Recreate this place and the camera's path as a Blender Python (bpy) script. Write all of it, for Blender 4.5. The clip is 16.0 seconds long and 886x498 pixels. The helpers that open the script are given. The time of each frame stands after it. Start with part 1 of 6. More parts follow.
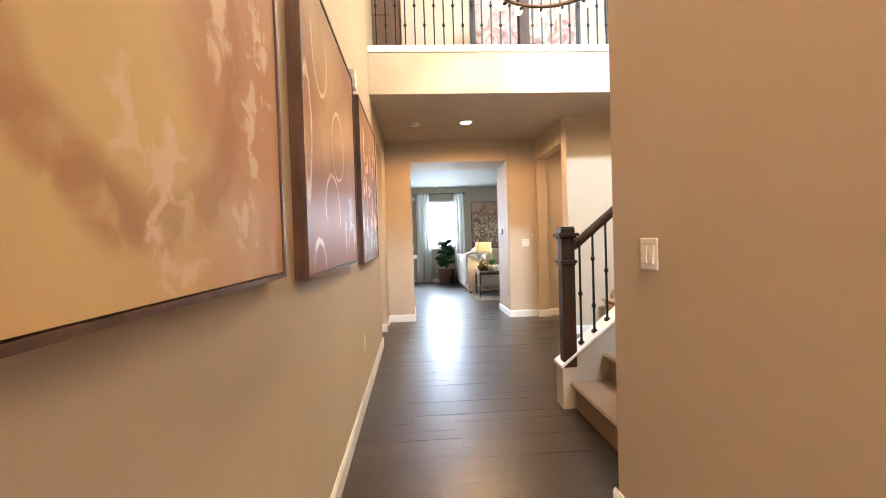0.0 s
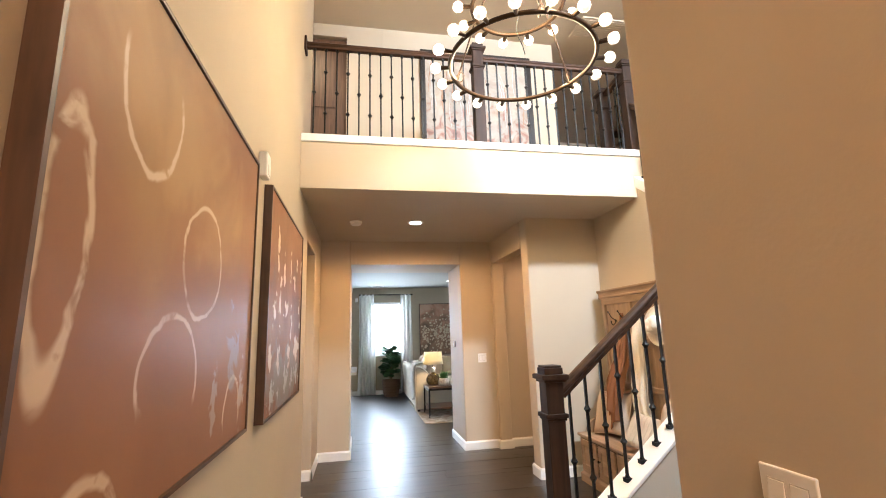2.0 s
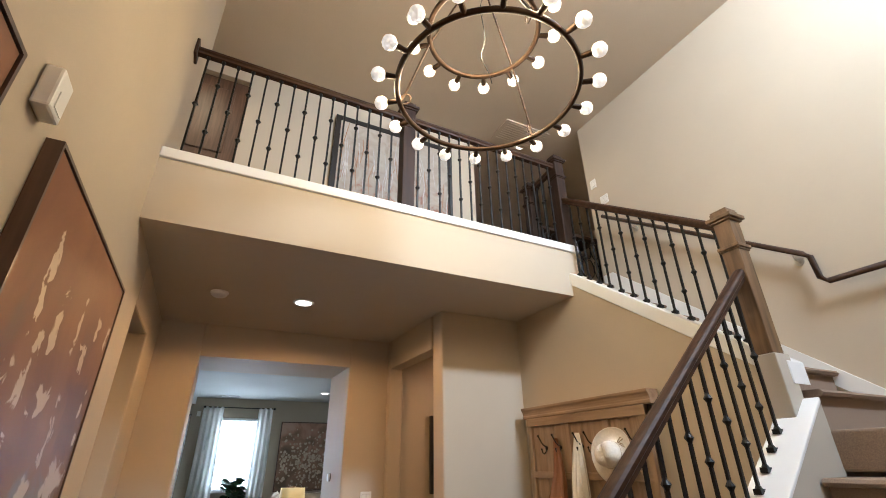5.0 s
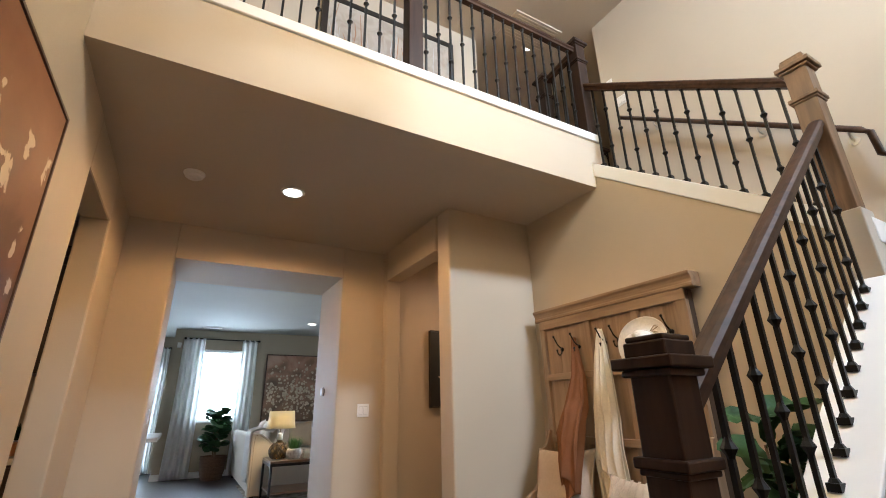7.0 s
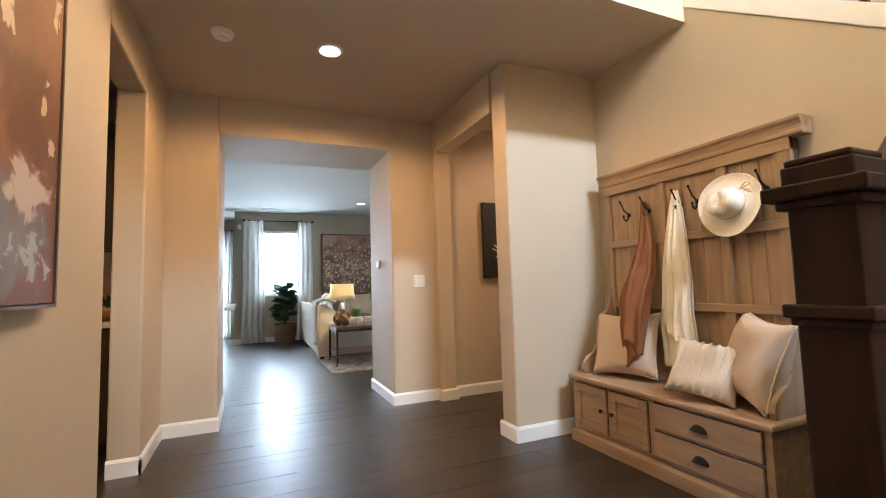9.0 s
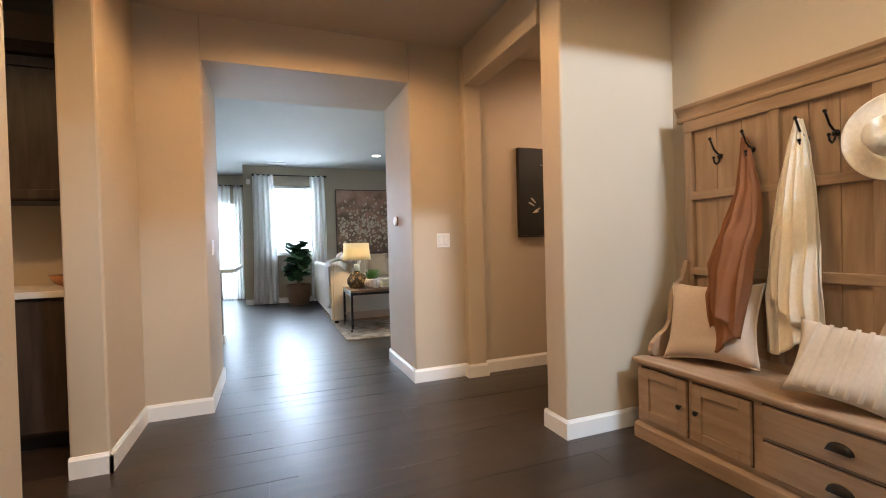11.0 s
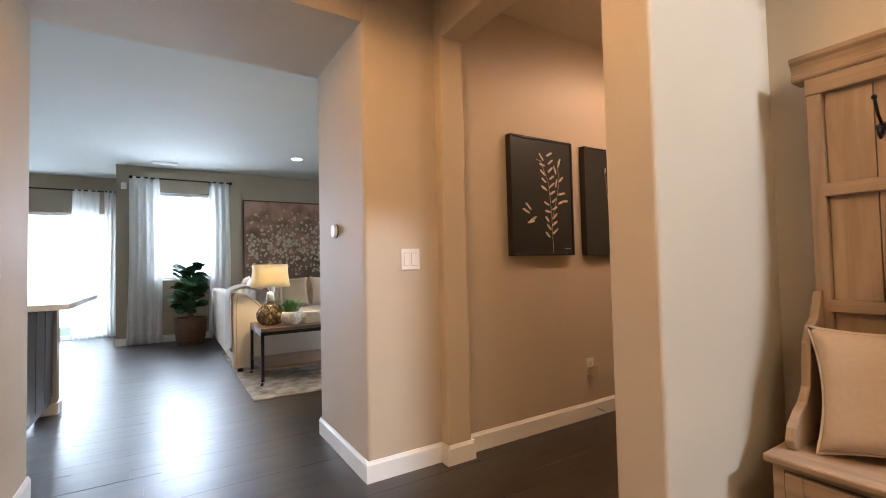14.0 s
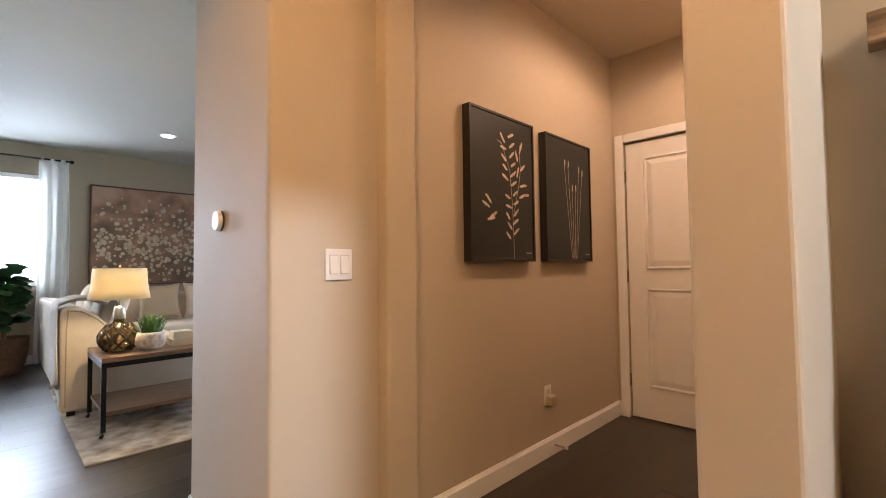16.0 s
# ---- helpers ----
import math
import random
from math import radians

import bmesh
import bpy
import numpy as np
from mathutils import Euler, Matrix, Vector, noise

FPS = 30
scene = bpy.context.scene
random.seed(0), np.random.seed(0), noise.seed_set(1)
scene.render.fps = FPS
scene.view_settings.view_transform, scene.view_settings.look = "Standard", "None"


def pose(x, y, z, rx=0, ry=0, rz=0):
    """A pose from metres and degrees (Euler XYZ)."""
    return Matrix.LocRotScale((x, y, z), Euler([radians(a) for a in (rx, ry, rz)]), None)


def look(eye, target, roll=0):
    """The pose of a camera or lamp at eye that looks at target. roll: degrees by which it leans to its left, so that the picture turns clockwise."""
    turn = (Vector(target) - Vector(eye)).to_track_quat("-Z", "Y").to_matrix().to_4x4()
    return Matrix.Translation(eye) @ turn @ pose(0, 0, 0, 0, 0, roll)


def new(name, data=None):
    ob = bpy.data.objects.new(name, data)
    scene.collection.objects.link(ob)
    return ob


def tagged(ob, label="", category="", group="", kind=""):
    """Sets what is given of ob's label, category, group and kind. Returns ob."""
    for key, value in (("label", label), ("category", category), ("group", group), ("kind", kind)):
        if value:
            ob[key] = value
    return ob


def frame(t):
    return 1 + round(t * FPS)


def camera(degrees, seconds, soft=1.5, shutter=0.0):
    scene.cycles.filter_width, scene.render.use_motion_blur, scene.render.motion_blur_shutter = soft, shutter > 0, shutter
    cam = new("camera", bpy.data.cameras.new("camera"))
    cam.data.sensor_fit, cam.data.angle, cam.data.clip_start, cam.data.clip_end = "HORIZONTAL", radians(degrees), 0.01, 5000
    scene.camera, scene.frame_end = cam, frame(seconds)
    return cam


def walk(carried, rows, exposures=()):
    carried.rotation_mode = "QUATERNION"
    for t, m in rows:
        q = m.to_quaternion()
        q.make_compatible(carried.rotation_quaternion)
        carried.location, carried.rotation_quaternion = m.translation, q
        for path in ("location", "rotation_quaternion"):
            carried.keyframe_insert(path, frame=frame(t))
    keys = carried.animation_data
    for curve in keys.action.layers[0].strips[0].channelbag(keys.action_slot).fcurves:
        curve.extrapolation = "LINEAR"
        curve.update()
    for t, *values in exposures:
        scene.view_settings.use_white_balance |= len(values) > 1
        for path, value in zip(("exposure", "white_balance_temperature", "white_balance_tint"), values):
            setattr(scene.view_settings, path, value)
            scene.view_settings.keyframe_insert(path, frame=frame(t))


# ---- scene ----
cam = camera(90.0, 16.0, soft=1.0)
PATH = [
    (0, (0.412, 1.862, 1.243), (0.54, 3.858, 1.199), -1.8),
    (0.5, (0.396, 2.13, 1.311), (0.602, 4.12, 1.337), -1.7),
    (1, (0.438, 2.32, 1.366), (0.704, 4.298, 1.496), -1.5),
    (1.5, (0.453, 2.506, 1.441), (0.781, 4.464, 1.68), -1.7),
    (2, (0.506, 2.699, 1.487), (0.874, 4.628, 1.862), -1.8),
    (2.5, (0.513, 2.896, 1.505), (0.948, 4.778, 2.022), -2.0),
    (3, (0.517, 3.036, 1.563), (1.023, 4.868, 2.186), -2.0),
    (3.5, (0.521, 3.188, 1.618), (1.115, 4.956, 2.338), -1.7),
    (6, (0.585, 4.103, 1.299), (1.476, 5.662, 2.178), -1.1),
    (6.5, (0.615, 4.255, 1.213), (1.522, 5.85, 2.008), -1.1),
    (7, (0.612, 4.364, 1.17), (1.543, 6.003, 1.84), -1.2),
    (7.5, (0.597, 4.435, 1.145), (1.541, 6.119, 1.666), -1.6),
    (8, (0.596, 4.477, 1.097), (1.505, 6.208, 1.517), -2.0),
    (8.5, (0.604, 4.528, 1.109), (1.480, 6.305, 1.386), -1.5),
    (9, (0.626, 4.591, 1.116), (1.424, 6.419, 1.272), -1.7),
    (9.5, (0.677, 4.694, 1.115), (1.403, 6.557, 1.170), -1.7),
    (12, (0.825, 5.628, 1.141), (1.558, 7.489, 1.104), -1.8),
    (12.5, (0.824, 5.822, 1.115), (1.632, 7.651, 1.134), -1.6),
    (13, (0.853, 6.036, 1.114), (1.729, 7.834, 1.159), -1.4),
    (13.5, (0.918, 6.231, 1.117), (1.871, 7.988, 1.173), -1.2),
    (14, (0.986, 6.454, 1.118), (2.041, 8.151, 1.187), -1.3),
    (14.5, (1.056, 6.663, 1.119), (2.215, 8.291, 1.189), -1.3),
    (15, (1.109, 6.857, 1.124), (2.377, 8.403, 1.198), -0.9),
    (15.5, (1.165, 7.016, 1.13), (2.517, 8.487, 1.207), -0.8),
    (16, (1.22, 7.181, 1.136), (2.639, 8.589, 1.217), -0.7),
]
walk(cam, [(t, look(eye, target, roll)) for t, eye, target, roll in PATH],
     [(0.0, 0.25, 5650, 11), (1.5, 0.1, 5650, 11), (2.5, -0.15, 5650, 11), (3.5, -0.62, 5550, 11), (6.0, -0.88, 5400, 10), (7.5, -0.48, 5400, 10), (9.0, -0.18, 5500, 10), (12.0, -0.3, 5500, 11), (16.0, -0.14, 5800, 15)])  # end of walk

# ---- world, sun, large lights ----
world = bpy.data.worlds.new("world")
scene.world = world
world.use_nodes = True
wn = world.node_tree.nodes
sky = wn.new("ShaderNodeTexSky")
sky.sky_type = "NISHITA"
sky.sun_disc = False
sky.sun_elevation = radians(50)
sky.sun_rotation = radians(82)
world.node_tree.links.new(sky.outputs[0], wn["Background"].inputs[0])
wn["Background"].inputs[1].default_value = 0.12
sun = new("sun", bpy.data.lights.new("sun", "SUN"))
sun.data.energy, sun.data.angle, sun.data.color = 3.0, radians(0.5), (1, 0.95, 0.88)
sun.matrix_world = look((20, 3, 22), (0, 0, 0))


def area(name, eye, target, sx, sy, watts, colour):
    d = bpy.data.lights.new(name, "AREA")
    d.shape, d.size, d.size_y, d.energy, d.color = "RECTANGLE", sx, sy, watts, colour
    ob = new(name, d)
    ob.matrix_world = look(eye, target)
    return ob


DAY = (0.87, 0.95, 1.0)
WARM = (1.0, 0.53, 0.19)
BULB_WARM = (1.0, 0.75, 0.42)
CH = (1.539, 5.169)                       # middle of the chandelier
# weak fill added at an assumed entry opening, out of view
area("entry_fill_light", (0.68, -0.46, 2.1), (0.68, 5, 1.7), 1.2, 3.6, 2.0, DAY)
area("window_light_landing", (2.95, 2.55, 5.175), (2.5, 8.0, 2.2), 0.95, 0.36, 520, DAY)
area("window_light_living", (1.22, 14.85, 1.6), (1.22, 10, 1.0), 0.75, 1.3, 170, DAY)
area("window_light_slider", (-1.0, 16.1, 1.2), (-0.6, 10, 0.8), 2.2, 2.0, 170, DAY)
# fill light added at a side window that is out of view
area("side_fill_light", (6.9, 11.5, 1.5), (3, 11.5, 0.8), 2.0, 1.3, 50, DAY)


def lamp(name, at, watts, colour, size=0.05):
    d = bpy.data.lights.new(name, "POINT")
    d.energy, d.color, d.shadow_soft_size = watts, colour, size
    ob = new(name, d)
    ob.location = at
    return ob


def spot(name, at, watts, colour, angle=120, blend=1.0):
    d = bpy.data.lights.new(name, "SPOT")
    d.energy, d.color, d.shadow_soft_size, d.spot_size, d.spot_blend = watts, colour, 0.09, radians(angle), blend
    ob = new(name, d)
    ob.location = at
    return ob

for k_ in range(3):
    lamp("chandelier_light_low", (CH[0] + 0.46 * math.cos(2.1 * k_ + 0.5), CH[1] + 0.46 * math.sin(2.1 * k_ + 0.5), 3.24), 40, BULB_WARM, 0.12)
lamp("chandelier_light_high", (CH[0], CH[1], 3.68), 75, BULB_WARM, 0.22)
spot("downlight_beam_entry", (1.125, 7.58, 2.713), 150, WARM, 170, 0.3)
spot("downlight_beam_door", (0.64, 0.5, 5.37), 1250, (1.0, 0.60, 0.29), 112, 0.5)
# unseen lamp added to brighten the kitchen
spot("fill_beam_kitchen", (-1.0, 7.4, 2.713), 190, WARM, 150)
spot("downlight_beam_living", (2.63, 13.18, 2.713), 40, WARM)
spot("downlight_beam_hall", (3.75, 7.78, 2.713), 88, (1.0, 0.63, 0.37), 174, 0.4)
spot("downlight_beam_upper", (3.75, 7.62, 5.37), 130, BULB_WARM, 160)
spot("downlight_beam_upper_west", (-0.15, 7.2, 5.37), 80, BULB_WARM, 160)


# ---- materials ----
def mat(name, colour, rough=0.6, metal=0.0, var=0.08, scale=6.0, bump=0.0, bscale=200.0, second=None, spec=0.5):
    m = bpy.data.materials.new(name)
    m.use_nodes = True
    nt = m.node_tree
    b = nt.nodes["Principled BSDF"]
    b.inputs["Roughness"].default_value, b.inputs["Metallic"].default_value = rough, metal
    b.inputs["Specular IOR Level"].default_value = spec
    tc = nt.nodes.new("ShaderNodeTexCoord")
    n1 = nt.nodes.new("ShaderNodeTexNoise")
    n1.inputs["Scale"].default_value, n1.inputs["Detail"].default_value = scale, 4
    nt.links.new(tc.outputs["Object"], n1.inputs["Vector"])
    ramp = nt.nodes.new("ShaderNodeValToRGB")
    lo = [max(0, c * (1 - var)) for c in colour]
    hi = second or [min(1, c * (1 + var)) for c in colour]
    ramp.color_ramp.elements[0].color, ramp.color_ramp.elements[1].color = (*lo, 1), (*hi, 1)
    ramp.color_ramp.elements[0].position, ramp.color_ramp.elements[1].position = 0.3, 0.7
    nt.links.new(n1.outputs["Fac"], ramp.inputs[0])
    nt.links.new(ramp.outputs[0], b.inputs["Base Color"])
    if bump:
        n2 = nt.nodes.new("ShaderNodeTexNoise")
        n2.inputs["Scale"].default_value, n2.inputs["Detail"].default_value = bscale, 3
        nt.links.new(tc.outputs["Object"], n2.inputs["Vector"])
        bp = nt.nodes.new("ShaderNodeBump")
        bp.inputs["Strength"].default_value, bp.inputs["Distance"].default_value = bump, 0.004
        nt.links.new(n2.outputs["Fac"], bp.inputs["Height"])
        nt.links.new(bp.outputs[0], b.inputs["Normal"])
    return m


def wood(name, dark, light, rough=0.45, axis=0, stretch=14.0, scale=3.0, bump=0.15, random_piece=0.0):
    m = bpy.data.materials.new(name)
    m.use_nodes = True
    nt = m.node_tree
    b = nt.nodes["Principled BSDF"]
    b.inputs["Roughness"].default_value = rough
    tc = nt.nodes.new("ShaderNodeTexCoord")
    mp = nt.nodes.new("ShaderNodeMapping")
    s = [stretch, stretch, stretch]
    s[axis] = 1.0
    mp.inputs["Scale"].default_value = s
    n1 = nt.nodes.new("ShaderNodeTexNoise")
    n1.inputs["Scale"].default_value, n1.inputs["Detail"].default_value, n1.inputs["Distortion"].default_value = scale, 6, 0.6
    nt.links.new(tc.outputs["Object"], mp.inputs["Vector"])
    nt.links.new(mp.outputs[0], n1.inputs["Vector"])
    ramp = nt.nodes.new("ShaderNodeValToRGB")
    ramp.color_ramp.elements[0].color, ramp.color_ramp.elements[1].color = (*dark, 1), (*light, 1)
    ramp.color_ramp.elements[0].position, ramp.color_ramp.elements[1].position = 0.3, 0.72
    nt.links.new(n1.outputs["Fac"], ramp.inputs[0])
    out = ramp.outputs[0]
    if random_piece:
        oi = nt.nodes.new("ShaderNodeObjectInfo")
        add = nt.nodes.new("ShaderNodeVectorMath")
        add.operation = "ADD"
        sc = nt.nodes.new("ShaderNodeVectorMath")
        sc.operation = "SCALE"
        sc.inputs[0].default_value = (7.0, 13.0, 5.0)
        nt.links.new(oi.outputs["Random"], sc.inputs["Scale"])
        nt.links.new(tc.outputs["Object"], add.inputs[0])
        nt.links.new(sc.outputs[0], add.inputs[1])
        nt.links.new(add.outputs[0], mp.inputs["Vector"])
        hsv = nt.nodes.new("ShaderNodeHueSaturation")
        mr = nt.nodes.new("ShaderNodeMapRange")
        mr.inputs["To Min"].default_value, mr.inputs["To Max"].default_value = 1 - random_piece, 1 + random_piece
        nt.links.new(oi.outputs["Random"], mr.inputs["Value"])
        nt.links.new(mr.outputs[0], hsv.inputs["Value"])
        nt.links.new(out, hsv.inputs["Color"])
        out = hsv.outputs[0]
    nt.links.new(out, b.inputs["Base Color"])
    if bump:
        bp = nt.nodes.new("ShaderNodeBump")
        bp.inputs["Strength"].default_value, bp.inputs["Distance"].default_value = bump, 0.003
        nt.links.new(n1.outputs["Fac"], bp.inputs["Height"])
        nt.links.new(bp.outputs[0], b.inputs["Normal"])
    return m


def glow(name, colour, strength):
    m = bpy.data.materials.new(name)
    m.use_nodes = True
    b = m.node_tree.nodes["Principled BSDF"]
    b.inputs["Base Color"].default_value = (*colour, 1)
    b.inputs["Emission Color"].default_value = (*colour, 1)
    b.inputs["Emission Strength"].default_value = strength
    return m


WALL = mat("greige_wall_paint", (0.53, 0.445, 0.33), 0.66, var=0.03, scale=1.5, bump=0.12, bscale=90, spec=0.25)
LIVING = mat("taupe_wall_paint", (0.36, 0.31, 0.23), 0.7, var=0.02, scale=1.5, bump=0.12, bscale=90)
CEIL = mat("ceiling_paint", (0.52, 0.44, 0.34), 0.85, var=0.02, scale=2, bump=0.25, bscale=60)
CEIL_W = mat("white_ceiling_paint", (0.42, 0.43, 0.405), 0.85, var=0.02, scale=2, bump=0.25, bscale=60)
KNEE = mat("cream_wall_paint", (0.46, 0.41, 0.33), 0.55, var=0.03, scale=1.5, bump=0.12, bscale=90)
TRIM = mat("white_trim_paint", (0.82, 0.81, 0.78), 0.35, var=0.02)
FLOOR = wood("espresso_plank", (0.011, 0.0075, 0.006), (0.036, 0.024, 0.017), 0.34, axis=0, stretch=7, scale=1.6, bump=0.14, random_piece=0.22)
RAIL = wood("dark_stained_wood", (0.024, 0.011, 0.006), (0.062, 0.029, 0.014), 0.5, axis=0, stretch=10, bump=0.08)
RAIL_Z = wood("dark_stained_post_wood", (0.016, 0.008, 0.005), (0.040, 0.020, 0.011), 0.55, axis=2, stretch=10, bump=0.08)
FLOOR.node_tree.nodes["Principled BSDF"].inputs["Specular IOR Level"].default_value = 1.0
for m_ in (RAIL, RAIL_Z):
    m_.node_tree.nodes["Principled BSDF"].inputs["Specular IOR Level"].default_value = 0.2
IRON = mat("black_wrought_iron", (0.012, 0.011, 0.010), 0.45, metal=0.6, var=0.2, scale=40, bump=0.1)
CARPET = mat("taupe_carpet", (0.30, 0.22, 0.16), 0.98, var=0.25, scale=260, bump=0.9, bscale=420, spec=0.1)
BRONZE = mat("aged_bronze", (0.045, 0.026, 0.015), 0.42, metal=0.9, var=0.25, scale=9)
BULB = glow("lit_bulb_glass", (1.0, 0.93, 0.82), 1.15)
nt_ = BULB.node_tree                       # cut-glass sparkle put into the glow: brighter and dimmer cells, no filament inside
co_, vo_, mr_ = nt_.nodes.new("ShaderNodeTexCoord"), nt_.nodes.new("ShaderNodeTexVoronoi"), nt_.nodes.new("ShaderNodeMapRange")
vo_.inputs["Scale"].default_value = 62.0
mr_.inputs["From Max"].default_value = 0.75
mr_.inputs["To Min"].default_value, mr_.inputs["To Max"].default_value = 2.2, 0.35
nt_.links.new(co_.outputs["Object"], vo_.inputs["Vector"])
nt_.links.new(vo_.outputs["Distance"], mr_.inputs["Value"])
nt_.links.new(mr_.outputs[0], nt_.nodes["Principled BSDF"].inputs["Emission Strength"])
DOWN = glow("downlight_lens", (1.0, 0.90, 0.75), 12.0)
WHITE_PL = mat("white_plastic", (0.80, 0.78, 0.74), 0.4, var=0.01)


# ---- mesh helpers ----
def box(bm, x0, x1, y0, y1, z0, z1, m=None):
    r = bmesh.ops.create_cube(bm, size=1, matrix=Matrix.Translation(((x0 + x1) / 2, (y0 + y1) / 2, (z0 + z1) / 2)) @ Matrix.Diagonal((abs(x1 - x0), abs(y1 - y0), abs(z1 - z0), 1)))
    if m is not None:
        bmesh.ops.transform(bm, matrix=m, verts=r["verts"])
    return r["verts"]


def cyl(bm, a, b, r0, r1=None, seg=16, caps=True):
    a, b = Vector(a), Vector(b)
    d = b - a
    q = d.to_track_quat("Z", "Y").to_matrix().to_4x4()
    return bmesh.ops.create_cone(bm, cap_ends=caps, segments=seg, radius1=r0, radius2=r0 if r1 is None else r1, depth=d.length, matrix=Matrix.Translation((a + b) / 2) @ q)["verts"]


def ball(bm, c, r, sx=1, sy=1, sz=1, seg=16, rings=10):
    return bmesh.ops.create_uvsphere(bm, u_segments=seg, v_segments=rings, radius=r, matrix=Matrix.Translation(c) @ Matrix.Diagonal((sx, sy, sz, 1)))["verts"]


def lathe(bm, profile, c=(0, 0, 0), seg=24):
    rings = []
    for r, z in profile:
        rings.append([bm.verts.new((c[0] + r * math.cos(2 * math.pi * i / seg), c[1] + r * math.sin(2 * math.pi * i / seg), c[2] + z)) for i in range(seg)])
    for a, b in zip(rings, rings[1:]):
        for i in range(seg):
            bm.faces.new((a[i], a[(i + 1) % seg], b[(i + 1) % seg], b[i]))
    bm.faces.new(list(reversed(rings[0])))
    bm.faces.new(rings[-1])


def prism(bm, pts, z0, z1, axis="z"):
    """Extrudes a flat outline; axis says along which it is extruded."""
    def p(u, v, w):
        return {"z": (u, v, w), "y": (u, w, v), "x": (w, u, v)}[axis]
    lo = [bm.verts.new(p(u, v, z0)) for u, v in pts]
    hi = [bm.verts.new(p(u, v, z1)) for u, v in pts]
    n = len(pts)
    bm.faces.new(list(reversed(lo)))
    bm.faces.new(hi)
    for i in range(n):
        bm.faces.new((lo[i], lo[(i + 1) % n], hi[(i + 1) % n], hi[i]))
    bmesh.ops.recalc_face_normals(bm, faces=bm.faces)


def fillet(pts, rounds, r=0.02, seg=4):
    """Rounds the named corners of an outline (bullnose plaster corners)."""
    out = []
    n = len(pts)
    for i, p in enumerate(pts):
        if i not in rounds:
            out.append(p)
            continue
        p = Vector(p)
        a = (Vector(pts[i - 1]) - p).normalized()
        b = (Vector(pts[(i + 1) % n]) - p).normalized()
        for k in range(seg + 1):
            s = k / seg
            w0, w1, w2 = (1 - s) ** 2, 2 * s * (1 - s), s * s
            q = (p + a * r) * w0 + p * w1 + (p + b * r) * w2
            out.append((q.x, q.y))
    return out


def tube(bm, pts, r, seg=8, closed=False):
    """A round bar along a line of points."""
    pts = [Vector(p) for p in pts]
    n = len(pts)
    rings = []
    up = Vector((0, 0, 1))
    for i, p in enumerate(pts):
        if closed:
            d = pts[(i + 1) % n] - pts[i - 1]
        else:
            d = pts[min(i + 1, n - 1)] - pts[max(i - 1, 0)]
        d.normalize()
        u = d.cross(up if abs(d.z) < 0.95 else Vector((1, 0, 0))).normalized()
        v = u.cross(d)
        rr = r[i] if isinstance(r, (list, tuple)) else r
        rings.append([bm.verts.new(p + u * rr * math.cos(2 * math.pi * k / seg) + v * rr * math.sin(2 * math.pi * k / seg)) for k in range(seg)])
    for i in range(n if closed else n - 1):
        a, b = rings[i], rings[(i + 1) % n]
        for k in range(seg):
            bm.faces.new((a[k], a[(k + 1) % seg], b[(k + 1) % seg], b[k]))
    if not closed:
        bm.faces.new(list(reversed(rings[0])))
        bm.faces.new(rings[-1])
    bmesh.ops.recalc_face_normals(bm, faces=bm.faces)


def part(name, bm, material, parent=None, label="", smooth=False, bevel=0.0):
    me = bpy.data.meshes.new(name)
    bmesh.ops.recalc_face_normals(bm, faces=bm.faces)
    bm.to_mesh(me)
    bm.free()
    me.materials.append(material)
    ob = new(name, me)
    if smooth:
        for p in me.polygons:
            p.use_smooth = True
    if bevel:
        b = ob.modifiers.new("bevel", "BEVEL")
        b.width, b.segments, b.limit_method = bevel, 2, "ANGLE"
    if parent is not None:
        ob.parent = parent
    if label:
        ob["label"] = label
    return ob


def thing(name, label, category, group="", at=(0, 0, 0), turn=0):
    ob = new(name)
    ob.empty_display_size = 0.1
    ob.matrix_basis = pose(*at, 0, 0, turn)
    return tagged(ob, label, category, group)


def fixed(name, bm, material, label="", category="", smooth=False, bevel=0.0):
    ob = part(name, bm, material, None, "", smooth, bevel)
    return tagged(ob, label, category, kind="structure")


B = bmesh.new

# ---- plan ----
CEILING, Z2, TOP = 2.743, 3.18, 5.40      # lower ceiling, upper floor, upper ceiling
XR, YR = 1.279, 3.76                      # entry's right-hand wall and its end
XS = 3.18                                 # wall under the upper flight
YB = 6.45                                 # face of the balcony
Y1, Y1B = 8.645, 9.47                     # cased wall to the living room, front and back
OX0, OX1, OZ = 0.388, 1.865, 2.426        # its opening
SX, SY, ST = 2.334, 7.30, 0.197            # stub wall's end, front and thickness
HX = 4.58                                 # end of the side hall
YL, XL = 14.70, 0.323                     # living room's far wall and its corner
LO0, LO1 = 7.12, 7.95                     # side opening in the entry's left-hand wall
SW, YW = (2.45, 3.45, 4.98, 5.37), 2.60   # high window over the stair landing, and its wall
X_E = 4.25                                # outer wall of the stairwell

# ---- large structure ----
bm = B(); box(bm, -4.5, 7.2, -0.7, 16.6, -0.12, -0.016)
fixed("floor", bm, mat("floor_base", (0.012, 0.008, 0.006), 0.5), "dark espresso hardwood plank floor", "floor")

bm = B()
box(bm, -0.17, 0, -0.6, LO0, 0, TOP)
box(bm, -0.17, 0, LO0, LO1, OZ, CEILING)
box(bm, -0.17, 0, LO1, Y1, 0, CEILING)
fixed("wall_west", bm, WALL, "warm greige painted entry wall", "wall", bevel=0.012)

bm = B()
prism(bm, fillet([(XR, -0.6), (XR, YR), (2.1, YR), (2.1, YR - 0.13), (XR + 0.13, YR - 0.13), (XR + 0.13, -0.6)], {1}), 0, TOP)
fixed("wall_east", bm, WALL, "warm greige painted wall beside the stairs", "wall")

